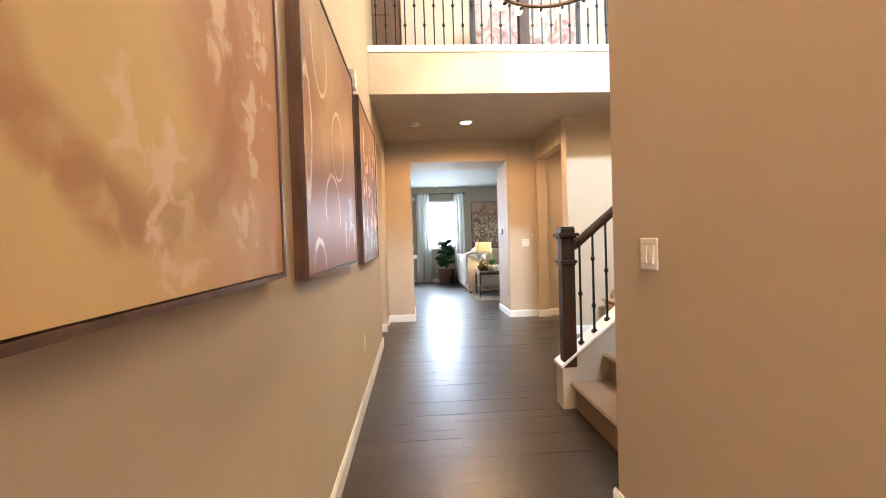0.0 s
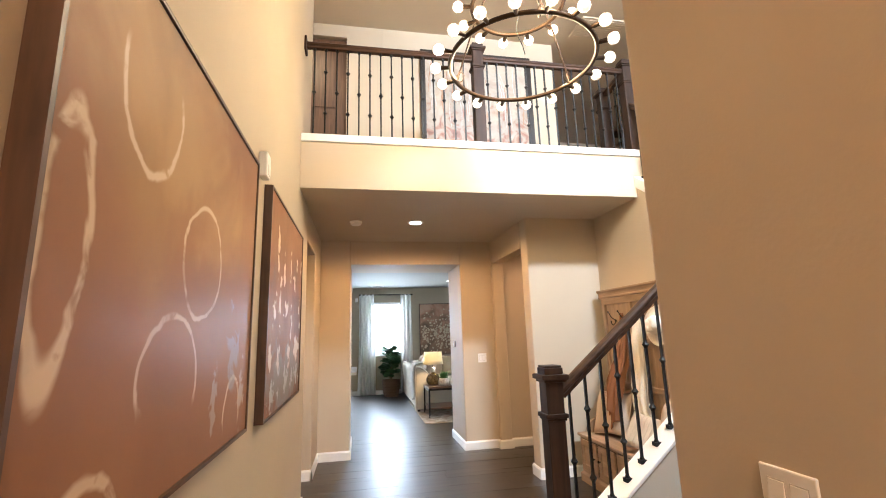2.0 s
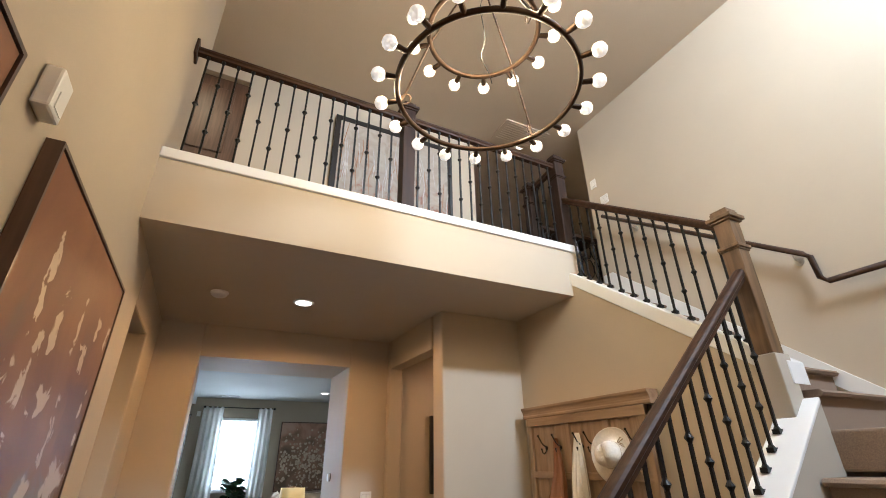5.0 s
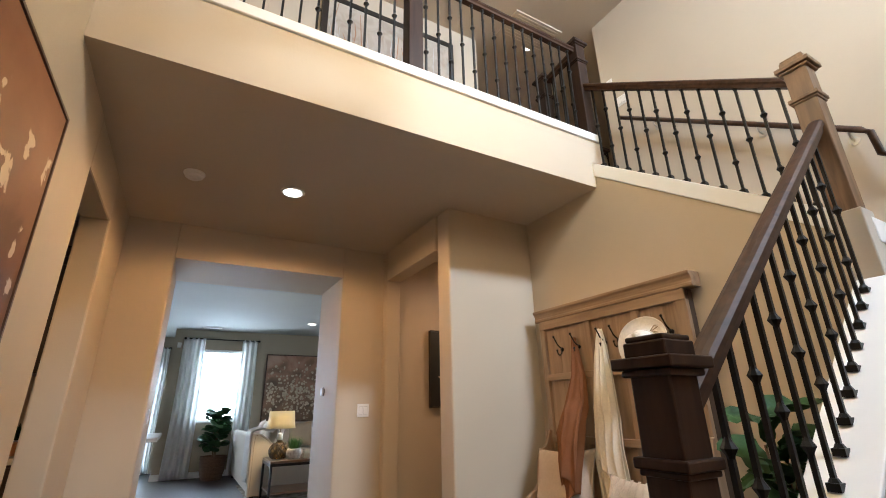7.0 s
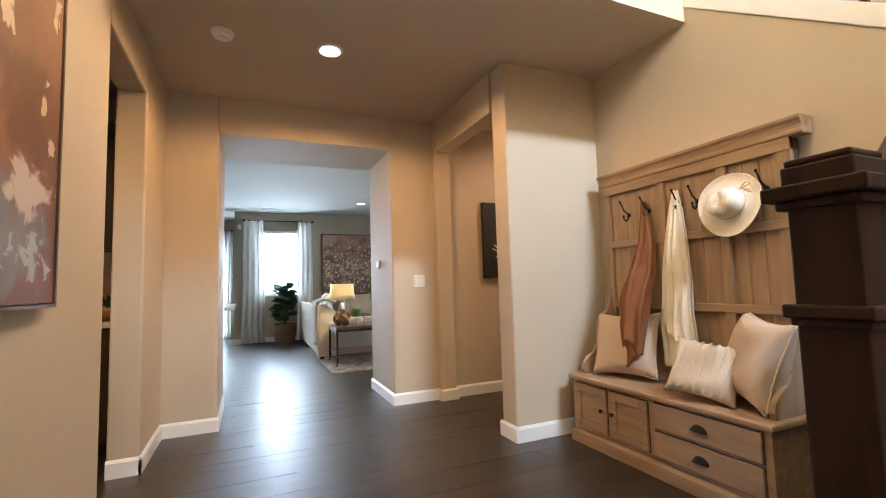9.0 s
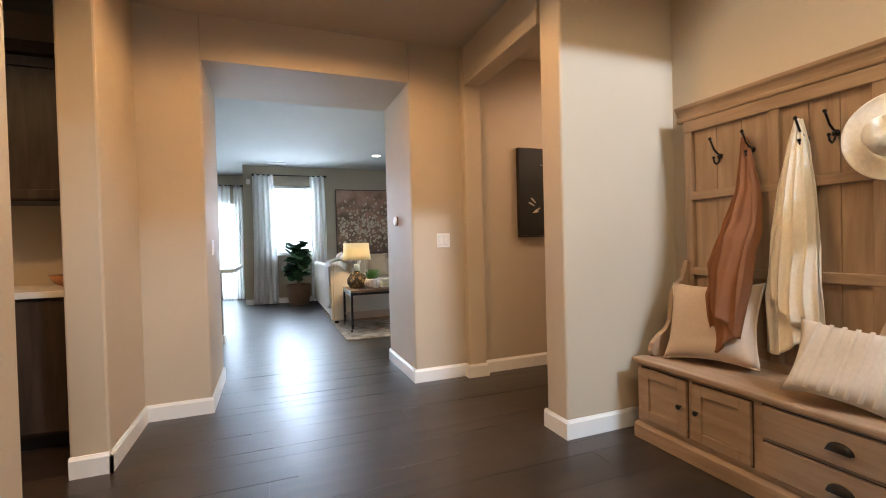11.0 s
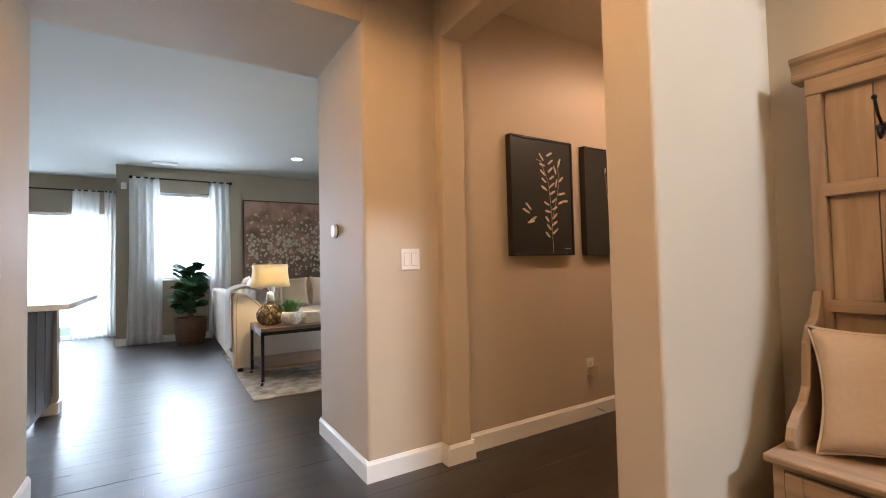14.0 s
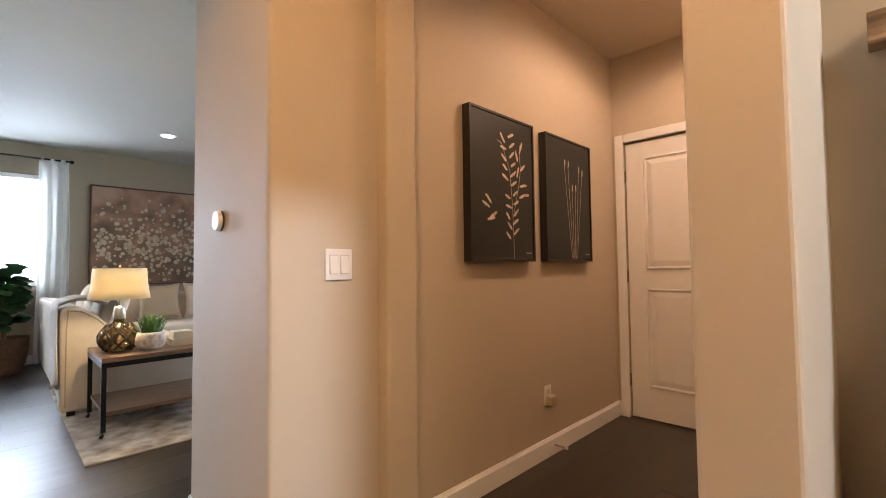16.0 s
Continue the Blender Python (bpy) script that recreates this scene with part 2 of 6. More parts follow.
bm = B()
box(bm, 2.1, 2.23, YW, YR, 0, TOP)
box(bm, 2.1, X_E + 0.13, YW - 0.13, YW, 0, SW[2])
box(bm, 2.1, X_E + 0.13, YW - 0.13, YW, SW[3], TOP)
box(bm, 2.1, SW[0], YW - 0.13, YW, SW[2], SW[3])
box(bm, SW[1], X_E + 0.13, YW - 0.13, YW, SW[2], SW[3])
fixed("wall_landing", bm, WALL, "greige wall round the stair landing's high window", "wall")

# unseen south wall; its glazed opening is assumed
bm = B()
box(bm, -0.19, XR + 0.13, -0.73, -0.6, 3.95, TOP)
box(bm, -0.19, 0.06, -0.73, -0.6, 0, 3.95)
box(bm, 1.30, XR + 0.13, -0.73, -0.6, 0, 3.95)
fixed("wall_south", bm, WALL, "unseen greige entry wall round an assumed tall glazed opening", "wall")

# wall with the wide opening into the living room
bm = B()
prism(bm, fillet([(-0.19, Y1), (OX0, Y1), (OX0, Y1B), (-0.19, Y1B)], {1, 2}), 0, CEILING)
fixed("wall_north_1", bm, WALL, "greige wall beside the living room opening", "wall")
bm = B()
prism(bm, fillet([(OX1, Y1B), (OX1, Y1), (HX + 0.13, Y1), (HX + 0.13, Y1B)], {0, 1}), 0, CEILING)
fixed("wall_north_2", bm, WALL, "greige wall with a light switch", "wall")
bm = B(); box(bm, OX0, OX1, Y1 + 0.001, Y1B - 0.001, OZ, CEILING)
fixed("wall_north_3", bm, WALL, "greige header over the living room opening", "wall")

# stub wall, side hall, pilaster and beam
bm = B()
prism(bm, fillet([(SX, SY + ST), (SX, SY), (HX + 0.13, SY), (HX + 0.13, SY + ST)], {0, 1}), 0, CEILING)
fixed("wall_stub", bm, WALL, "pale greige stub wall with rounded corners", "wall")
bm = B(); prism(bm, fillet([(SX - 0.02, Y1), (SX - 0.02, Y1 - 0.07), (SX + 0.14, Y1 - 0.07), (SX + 0.14, Y1)], {1, 2}), 0, CEILING)
fixed("wall_pilaster", bm, WALL, "greige plaster pilaster", "wall")
bm = B(); box(bm, SX - 0.017, SX + 0.137, SY + ST, Y1 - 0.07, OZ, CEILING)
fixed("wall_beam", bm, WALL, "dropped greige header over the side hall", "wall", bevel=0.01)
bm = B()
box(bm, HX, HX + 0.13, SY + ST, 7.72, 0, CEILING)
box(bm, HX, HX + 0.13, 7.72, 8.56, 2.07, CEILING)
box(bm, HX, HX + 0.13, 8.56, Y1, 0, CEILING)
box(bm, HX + 0.14, HX + 0.2, 7.6, 8.64, 0, CEILING)
fixed("wall_hall_end", bm, WALL, "greige end wall of the side hall", "wall")

# wall under the upper flight and the outer stairwell wall
RISE, RUN, NX = Z2 / 16, 0.247, 1.50
URUN, UY0 = 0.279, 4.97


def upper_string(y):
    return 2.946 + (y - 6.435) * RISE / URUN


bm = B()
prism(bm, [(5.12, 0), (SY, 0), (SY, CEILING + 0.2), (6.62, upper_string(6.62)), (5.12, upper_string(5.12))], XS, XS + 0.12, "x")
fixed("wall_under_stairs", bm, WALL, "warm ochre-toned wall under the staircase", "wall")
bm = B(); box(bm, X_E, X_E + 0.13, YW, 7.05, 0, TOP)
fixed("wall_stairwell", bm, WALL, "tall pale stairwell wall", "wall")

# balcony deck: fascia, soffit, upper floor
bm = B(); box(bm, 0, XS + 0.12, YB, YB + 0.12, CEILING, 3.163)
fixed("balcony_fascia", bm, WALL, "greige balcony fascia", "wall")
bm = B()
box(bm, 0, XS + 0.12, YB - 0.02, YB + 0.14, 3.165, 3.235)
fixed("trim_balcony", bm, TRIM, "white painted cap along the balcony edge", "trim", bevel=0.006)
bm = B()
box(bm, -0.19, XS + 0.12, YB + 0.12, SY, CEILING, 3.14)
box(bm, -0.19, HX + 0.13, SY, Y1, CEILING, 3.14)
fixed("ceiling_lower", bm, CEIL, "taupe ceiling under the balcony", "ceiling")
bm = B()
box(bm, -2.5, XS + 0.12, YB + 0.142, 11.0, 3.142, Z2)
box(bm, XS + 0.121, 6.5, 6.92, 11.0, 3.142, Z2)
fixed("floor_upper", bm, CARPET, "grey-brown carpet on the upper landing", "floor")
bm = B(); box(bm, -2.5, 6.6, -0.73, 11.0, TOP, TOP + 0.12)
fixed("ceiling_upper", bm, CEIL, "pale ceiling over the stairwell", "ceiling")
bm = B()
box(bm, 0.78, 3.12, 7.86, 7.98, Z2, TOP)
box(bm, 0.78, 0.90, 7.98, 11.0, Z2, TOP)
box(bm, 3.0, 3.12, 7.98, 11.0, Z2, TOP)
fixed("wall_upper_hall", bm, WALL, "greige wall of the upper hall", "wall")
bm = B()
box(bm, -2.5, 6.6, 10.9, 11.0, Z2, TOP)
box(bm, -2.5, -2.4, 6.45, 10.9, Z2, TOP)
box(bm, -2.4, -0.19, 6.40, 6.5, Z2, TOP)
box(bm, 6.5, 6.6, 7.05, 10.9, Z2, TOP)
box(bm, X_E + 0.13, 6.5, 6.95, 7.05, Z2, TOP)
fixed("wall_upper_far", bm, WALL, "greige walls closing the upper hall", "wall")

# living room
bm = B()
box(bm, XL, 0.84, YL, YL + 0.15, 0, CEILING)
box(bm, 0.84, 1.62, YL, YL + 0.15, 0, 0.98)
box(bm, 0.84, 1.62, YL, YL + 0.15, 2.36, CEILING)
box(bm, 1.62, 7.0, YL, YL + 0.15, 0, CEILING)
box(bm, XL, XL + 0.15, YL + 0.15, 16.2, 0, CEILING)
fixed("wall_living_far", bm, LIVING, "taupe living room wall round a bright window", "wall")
bm = B()
box(bm, -4.5, -2.2, 16.0, 16.15, 0, CEILING)
box(bm, -2.2, 0.12, 16.0, 16.15, 2.12, CEILING)
box(bm, 0.12, XL, 16.0, 16.15, 0, CEILING)
fixed("wall_dining_far", bm, LIVING, "taupe wall over the sliding door", "wall")
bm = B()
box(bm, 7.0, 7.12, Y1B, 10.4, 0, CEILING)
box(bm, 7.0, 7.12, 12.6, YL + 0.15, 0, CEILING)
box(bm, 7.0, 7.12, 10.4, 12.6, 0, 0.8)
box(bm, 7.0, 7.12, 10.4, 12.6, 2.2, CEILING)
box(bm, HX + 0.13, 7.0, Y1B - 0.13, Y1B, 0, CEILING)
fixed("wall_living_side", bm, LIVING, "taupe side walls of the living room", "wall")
bm = B()
box(bm, -4.5, -4.38, 5.4, 16.0, 0, CEILING)
box(bm, -4.38, -0.19, 5.4, 5.52, 0, CEILING)
box(bm, -2.6, -0.19, 9.0, Y1B, 0, CEILING)
fixed("wall_kitchen", bm, WALL, "greige kitchen walls", "wall")
bm = B()
box(bm, -4.5, 7.12, Y1B, 16.2, CEILING, CEILING + 0.12)
box(bm, -4.5, -0.19, 5.4, Y1B, CEILING, CEILING + 0.12)
fixed("ceiling_living", bm, CEIL_W, "cool white living room ceiling", "ceiling")

# ---- trim ----
BH, BT = 0.108, 0.015


def baseboard(name, a, b, side):
    """A moulded skirting board from a to b; side is the way it faces."""
    bm = B()
    a, b, s = Vector((*a, 0)), Vector((*b, 0)), Vector((*side, 0))
    prof = [(0, 0), (BT, 0), (BT, BH - 0.018), (BT * 0.55, BH - 0.006), (BT * 0.4, BH), (0, BH)]
    lo = [bm.verts.new(a + s * u + Vector((0, 0, v))) for u, v in prof]
    hi = [bm.verts.new(b + s * u + Vector((0, 0, v))) for u, v in prof]
    n = len(prof)
    bm.faces.new(lo), bm.faces.new(hi)
    for i in range(n):
        bm.faces.new((lo[i], lo[(i + 1) % n], hi[(i + 1) % n], hi[i]))
    fixed(name, bm, TRIM, "white painted baseboard", "baseboard")


t = BT
for run in [
    ((0, -0.6), (0, LO0), (1, 0)), ((-0.17, LO0), (t, LO0), (0, 1)), ((-0.17, LO1), (t, LO1), (0, -1)), ((0, LO1 - t), (0, Y1), (1, 0)),
    ((0, Y1), (OX0 + t, Y1), (0, -1)), ((OX0, Y1 + 0.0005), (OX0, Y1B), (1, 0)), ((OX1, Y1 + 0.0005), (OX1, Y1B), (-1, 0)),
    ((OX1 - t, Y1), (SX - 0.02, Y1), (0, -1)), ((SX - 0.02, Y1), (SX - 0.02, Y1 - 0.07 - t), (-1, 0)), ((SX - 0.02, Y1 - 0.07), (SX + 0.14, Y1 - 0.07), (0, -1)),
    ((SX + 0.14, Y1 - 0.07 - t), (SX + 0.14, Y1), (1, 0)), ((SX + 0.14, Y1), (HX, Y1), (0, -1)), ((HX, Y1), (HX, 8.62), (-1, 0)),
    ((SX, SY - t), (SX, SY + ST + t), (-1, 0)), ((SX, SY), (XS, SY), (0, -1)), ((SX, SY + ST), (HX, SY + ST), (0, 1)),
    ((XS, 5.12), (XS, SY), (-1, 0)), ((XR, -0.6), (XR, YR + t), (-1, 0)),
    ((XL, YL), (7.0, YL), (0, -1)), ((OX1, Y1B), (7.0, Y1B), (0, 1)), ((XL, YL - t), (XL, 16.0), (-1, 0)), ((-4.4, 16.0), (-2.2, 16.0), (0, -1)),
]:
    baseboard("baseboard", *run)

# ---- staircase ----
UNOSE = UY0


def lower_cap(x):
    return 0.421 + (x - 1.566) * RISE / RUN


def tread(name, x0, x1, y0, y1, z, along):
    """One carpeted step: riser and rounded tread in one padded piece."""
    bm = B()
    if along == "x":
        prof = [(x0 + 0.03, z - RISE), (x0 + 0.03, z - 0.035), (x0 - 0.004, z - 0.032), (x0 - 0.014, z - 0.016), (x0 - 0.002, z - 0.002), (x0 + 0.02, z), (x1 + 0.03, z), (x1 + 0.03, z - RISE)]
        prism(bm, prof, y0, y1, "y")
    else:
        prof = [(x0 + 0.03, z - RISE), (x0 + 0.03, z - 0.035), (x0 - 0.004, z - 0.032), (x0 - 0.014, z - 0.016), (x0 - 0.002, z - 0.002), (x0 + 0.02, z), (x1 + 0.03, z), (x1 + 0.03, z - RISE)]
        prism(bm, prof, y0, y1, "x")
    return bm


stairs = thing("staircase", "carpeted staircase in taupe with white skirting", "staircase", at=(1.5, 4.5, 0))


def under(ob, parent):
    ob.parent = parent
    ob.matrix_parent_inverse = parent.matrix_basis.inverted()
    return ob


for i in range(7):
    x = NX + i * RUN
    under(part("step", tread("s", x, x + RUN, YR + 0.004, 4.935, RISE * (i + 1), "x"), CARPET), stairs)
bm = B()
box(bm, NX + 7 * RUN - 0.012, X_E, YR + 0.004, UY0 + 0.02, RISE * 7 + 0.02, RISE * 8)
under(part("landing", bm, CARPET, bevel=0.012), stairs)
for i in range(8):
    y = UY0 + i * URUN
    under(part("step", tread("s", y, min(y + URUN, 6.9), XS + 0.125, X_E - 0.02, RISE * (9 + i), "y"), CARPET), stairs)
bm = B()
prism(bm, [(1.44, 0), (3.22, 0), (3.22, lower_cap(3.22) - 0.02), (1.44, lower_cap(1.44) - 0.02)], 4.945, 5.10, "y")
under(part("knee_wall", bm, KNEE), stairs)
bm = B()
prism(bm, [(1.43, lower_cap(1.43) - 0.02), (3.2, lower_cap(3.2) - 0.02), (3.2, lower_cap(3.2) + 0.005), (1.43, lower_cap(1.43) + 0.005)], 4.932, 5.112, "y")
under(part("cap", bm, TRIM, bevel=0.005), stairs)
bm = B()
prism(bm, [(5.0, upper_string(5.0) + 0.001), (YB, upper_string(YB) + 0.001), (YB, upper_string(YB) - 0.115), (5.0, upper_string(5.0) - 0.115)], XS - 0.014, XS + 0.134, "x")
under(part("stringer", bm, TRIM, bevel=0.005), stairs)
bm = B()
prism(bm, [(UY0 - 0.1, RISE * 8 + 0.01), (UY0 - 0.1, RISE * 8 + 0.13), (UY0, RISE * 8 + 0.2), (6.9, Z2 + 0.14), (7.03, Z2 + 0.14), (7.03, Z2 + 0.01), (6.9, Z2 - 0.1)], X_E - 0.018, X_E - 0.001, "x")
under(part("wall_skirt", bm, TRIM), stairs)


# ---- railings ----
def baluster_mesh(length, knots):
    bm = B()
    box(bm, -0.0065, 0.0065, -0.0065, 0.0065, 0, length)
    prism(bm, [(-0.017, -0.017), (0.017, -0.017), (0.017, 0.017), (-0.017, 0.017)], 0.0, 0.022)
    lathe(bm, [(0.016, 0.022), (0.010, 0.034)], seg=6)
    lathe(bm, [(0.009, length - 0.035), (0.015, length - 0.02), (0.015, length)], seg=6)
    for k in knots:
        z = length * k
        lathe(bm, [(0.006, z - 0.026), (0.011, z - 0.014), (0.0195, z), (0.011, z + 0.014), (0.006, z + 0.026)], seg=8)
    me = bpy.data.meshes.new("baluster")
    bmesh.ops.recalc_face_normals(bm, faces=bm.faces)
    bm.to_mesh(me)
    bm.free()
    me.materials.append(IRON)
    return me


def balusters(parent, places, length):
    meshes = [baluster_mesh(length, (0.5,)), baluster_mesh(length, (0.27, 0.73))]
    for i, p in enumerate(places):
        ob = new("baluster", meshes[i % 2])
        ob.location = p
        under(ob, parent)


def rail_bar(parent, a, b, name="handrail"):
    """A moulded wooden handrail from a to b (middle of its top)."""
    a, b = Vector(a), Vector(b)
    d = (b - a).normalized()
    side = d.cross(Vector((0, 0, 1))).normalized()
    upv = side.cross(d)
    prof = [(-0.022, -0.058), (0.022, -0.058), (0.024, -0.04), (0.033, -0.03), (0.033, -0.014), (0.024, -0.004), (0.01, 0), (-0.01, 0), (-0.024, -0.004), (-0.033, -0.014), (-0.033, -0.03), (-0.024, -0.04)]
    bm = B()
    lo = [bm.verts.new(a + side * u + upv * v) for u, v in prof]
    hi = [bm.verts.new(b + side * u + upv * v) for u, v in prof]
    n = len(prof)
    bm.faces.new(lo), bm.faces.new(hi)
    for i in range(n):
        bm.faces.new((lo[i], lo[(i + 1) % n], hi[(i + 1) % n], hi[i]))
    return under(part(name, bm, RAIL), parent)


def newel(parent, x, y, z0, z1, w=0.052, wood_mat=None):
    m = wood_mat or RAIL_Z
    bm = B()
    box(bm, x - w, x + w, y - w, y + w, z0, z1 - 0.07)
    post = under(part("newel_post", bm, m, bevel=0.004), parent)
    bm = B()
    box(bm, x - w - 0.014, x + w + 0.014, y - w - 0.014, y + w + 0.014, z1 - 0.262, z1 - 0.240)
    box(bm, x - w - 0.007, x + w + 0.007, y - w - 0.007, y + w + 0.007, z1 - 0.275, z1 - 0.262)
    under(part("band", bm, m, bevel=0.004), parent)
    bm = B()
    box(bm, x - w - 0.012, x + w + 0.012, y - w - 0.012, y + w + 0.012, z1 - 0.085, z1 - 0.07)
    box(bm, x - w - 0.026, x + w + 0.026, y - w - 0.026, y + w + 0.026, z1 - 0.07, z1 - 0.045)
    box(bm, x - w - 0.004, x + w + 0.004, y - w - 0.004, y + w + 0.004, z1 - 0.045, z1 - 0.012)
    pts = [(x - w, y - w), (x + w, y - w), (x + w, y + w), (x - w, y + w)]
    prism(bm, pts, z1 - 0.012, z1)
    under(part("cap", bm, m, bevel=0.004), parent)
    return post


RY, RY1 = 4.99, 5.07
lower_rail = thing("stair_railing", "dark wood handrail with black iron balusters on the lower flight", "railing", "stair railings", at=(1.5, RY, 0.3))
newel(lower_rail, 1.50, RY, lower_cap(1.45) - 0.03, 1.305, 0.047)
# same dark stain as the other posts; strong light put into a golden colour
newel(lower_rail, 3.15, RY1, 1.965, 2.84, 0.05, wood("lit_stained_post_wood", (0.08, 0.042, 0.016), (0.19, 0.105, 0.045), 0.5, axis=2, stretch=10, bump=0.08))
GAP = 0.79
bm = B(); box(bm, 3.085, 3.215, RY1 - 0.065, RY1 + 0.05, 0, 1.963)
under(part("pier", bm, KNEE, bevel=0.006), stairs)
rail_bar(lower_rail, (1.53, RY, lower_cap(1.53) + GAP), (3.12, RY1 - 0.005, lower_cap(3.12) + GAP))
balusters(lower_rail, [(1.50 + 0.1 * k, RY + (RY1 - RY) * k / 16.5, lower_cap(1.50 + 0.1 * k)) for k in range(1, 16)], GAP - 0.05)
upper_rail = thing("stair_railing", "dark wood handrail with black iron balusters on the upper flight", "railing", "stair railings", at=(3.24, 5.6, 2.2))
UX = XS + 0.06
rail_bar(upper_rail, (UX, 5.10, upper_string(5.10) + 0.795), (UX, YB + 0.03, upper_string(YB + 0.03) + 0.795))
balusters(upper_rail, [(UX, 5.10 + 0.1 * k, upper_string(5.10 + 0.1 * k)) for k in range(1, 14)], 0.745)
balcony_rail = thing("balcony_railing", "dark wood balcony railing with knotted black iron balusters", "railing", "stair railings", at=(1.6, YB + 0.06, 3.23))
BY = YB + 0.06
newel(balcony_rail, UX, BY, 3.0, 4.26)
newel(balcony_rail, 1.63, BY, 3.23, 4.29)
newel(balcony_rail, UX - 0.02, 6.92, Z2, 4.17)
bm = B(); box(bm, 0.001, 0.02, BY - 0.06, BY + 0.06, 4.06, 4.20)
under(part("rosette", bm, RAIL_Z, bevel=0.004), balcony_rail)
rail_bar(balcony_rail, (0.02, BY, 4.165), (1.58, BY, 4.165))
rail_bar(balcony_rail, (1.68, BY, 4.165), (UX - 0.04, BY, 4.165))
rail_bar(balcony_rail, (UX - 0.01, BY + 0.04, 4.165), (UX - 0.02, 6.88, 4.12))
balusters(balcony_rail, [(0.09 + 0.1 * k, BY, 3.23) for k in range(15)] + [(1.73 + 0.1 * k, BY, 3.23) for k in range(15)], 0.885)
balusters(balcony_rail, [(UX - 0.01, BY + 0.1 * k, Z2) for k in range(1, 4)], 0.93)
wall_rail = thing("wall_handrail", "thin dark handrail bracketed to the stairwell wall", "handrail", at=(X_E, 6, 3.4))
bm = B()
WX = X_E - 0.07
tube(bm, [(WX, 6.85, 3.985), (WX, 5.16, 2.80), (WX, 5.12, 2.76), (WX, 5.11, 2.60), (WX, 5.07, 2.56), (WX, 4.1, 2.57)], 0.021, 10)
under(part("bar", bm, RAIL, smooth=True), wall_rail)
for y, z in ((6.5, 3.74), (5.7, 3.18), (5.22, 2.84), (4.6, 2.565)):
    bm = B()
    tube(bm, [(WX, y, z - 0.02), (WX + 0.01, y, z - 0.06), (X_E - 0.002, y, z - 0.07)], 0.007, 8)
    cyl(bm, (X_E - 0.008, y, z - 0.07), (X_E - 0.001, y, z - 0.07), 0.03)
    under(part("bracket", bm, mat("satin_nickel", (0.5, 0.47, 0.42), 0.3, 1.0)), wall_rail)

# ---- chandelier ----
RL, ZL, RU, ZU = 0.469, 3.209, 0.305, 3.64
chand = thing("chandelier", "two-tier aged bronze ring chandelier with lit globe bulbs", "chandelier", at=(*CH, 3.2))


def ring_tier(r, z, n, off):
    bm = B()
    tube(bm, [(CH[0] + r * math.cos(2 * math.pi * k / 64), CH[1] + r * math.sin(2 * math.pi * k / 64), z) for k in range(64)], 0.0145, 10, True)
    ring = under(part("ring", bm, BRONZE, smooth=True), chand)
    for k in range(n):
        a = 2 * math.pi * (k + off) / n
        c, s = math.cos(a), math.sin(a)
        bm = B()
        cyl(bm, (CH[0] + (r + 0.008) * c, CH[1] + (r + 0.008) * s, z), (CH[0] + (r + 0.062) * c, CH[1] + (r + 0.062) * s, z), 0.013, 0.0155, 12)
        under(part("socket", bm, BRONZE), chand)
        bm = B()
        bmesh.ops.create_icosphere(bm, subdivisions=2, radius=0.037, matrix=Matrix.Translation((CH[0] + (r + 0.096) * c, CH[1] + (r + 0.096) * s, z)))
        under(part("bulb", bm, BULB, label="lit faceted globe bulb"), chand)


ring_tier(RL, ZL, 18, 0.3)
ring_tier(RU, ZU, 13, 0.1)
bm = B()
for k in range(3):
    a = 2 * math.pi * k / 3 + 0.4
    tube(bm, [(CH[0] + RL * math.cos(a), CH[1] + RL * math.sin(a), ZL), (CH[0] + RU * math.cos(a), CH[1] + RU * math.sin(a), ZU), (CH[0] + 0.02 * math.cos(a), CH[1] + 0.02 * math.sin(a), 4.15)], 0.006, 8)
    tube(bm, [(CH[0] + (RL - 0.03 + 0.03 * math.cos(j)) * math.cos(a), CH[1] + (RL - 0.03 + 0.03 * math.cos(j)) * math.sin(a), 3.24 + 0.035 * math.sin(j)) for j in [i * 0.6 for i in range(10)]], 0.004, 6)
under(part("hanger", bm, BRONZE), chand)
bm = B()
cyl(bm, (*CH, 4.10), (*CH, 4.2), 0.035, 0.02)
for k in range(28):
    tube(bm, [(CH[0] + (0.013 * math.cos(j) if k % 2 else 0), CH[1] + (0 if k % 2 else 0.013 * math.cos(j)), 4.22 + k * 0.042 + 0.026 * math.sin(j)) for j in [i * math.pi / 4 for i in range(8)]], 0.003, 5, True)
under(part("chain", bm, BRONZE), chand)
bm = B()
lathe(bm, [(0.07, TOP - 0.001), (0.07, TOP - 0.02), (0.03, TOP - 0.045)], (*CH, 0))
under(part("canopy", bm, BRONZE), chand)
bm = B()
tube(bm, [(CH[0] + 0.02 * math.sin(k), CH[1] + 0.02 * math.cos(k * 0.7), 4.1 - k * 0.06) for k in range(15)], 0.003, 6)
under(part("wire", bm, IRON), chand)


# ---- ceiling fittings ----
def downlight(x, y, z):
    th = thing("downlight", "recessed round ceiling downlight, lit", "ceiling light", "recessed downlights", at=(x, y, z))
    bm = B()
    lathe(bm, [(0.062, -0.001), (0.064, -0.008), (0.085, -0.006), (0.09, -0.0005)], seg=32)
    part("trim_ring", bm, WHITE_PL, th, smooth=True)
    bm = B()
    lathe(bm, [(0.066, -0.004), (0.066, -0.010), (0.03, -0.0125)], seg=32)
    part("lens", bm, DOWN, th)


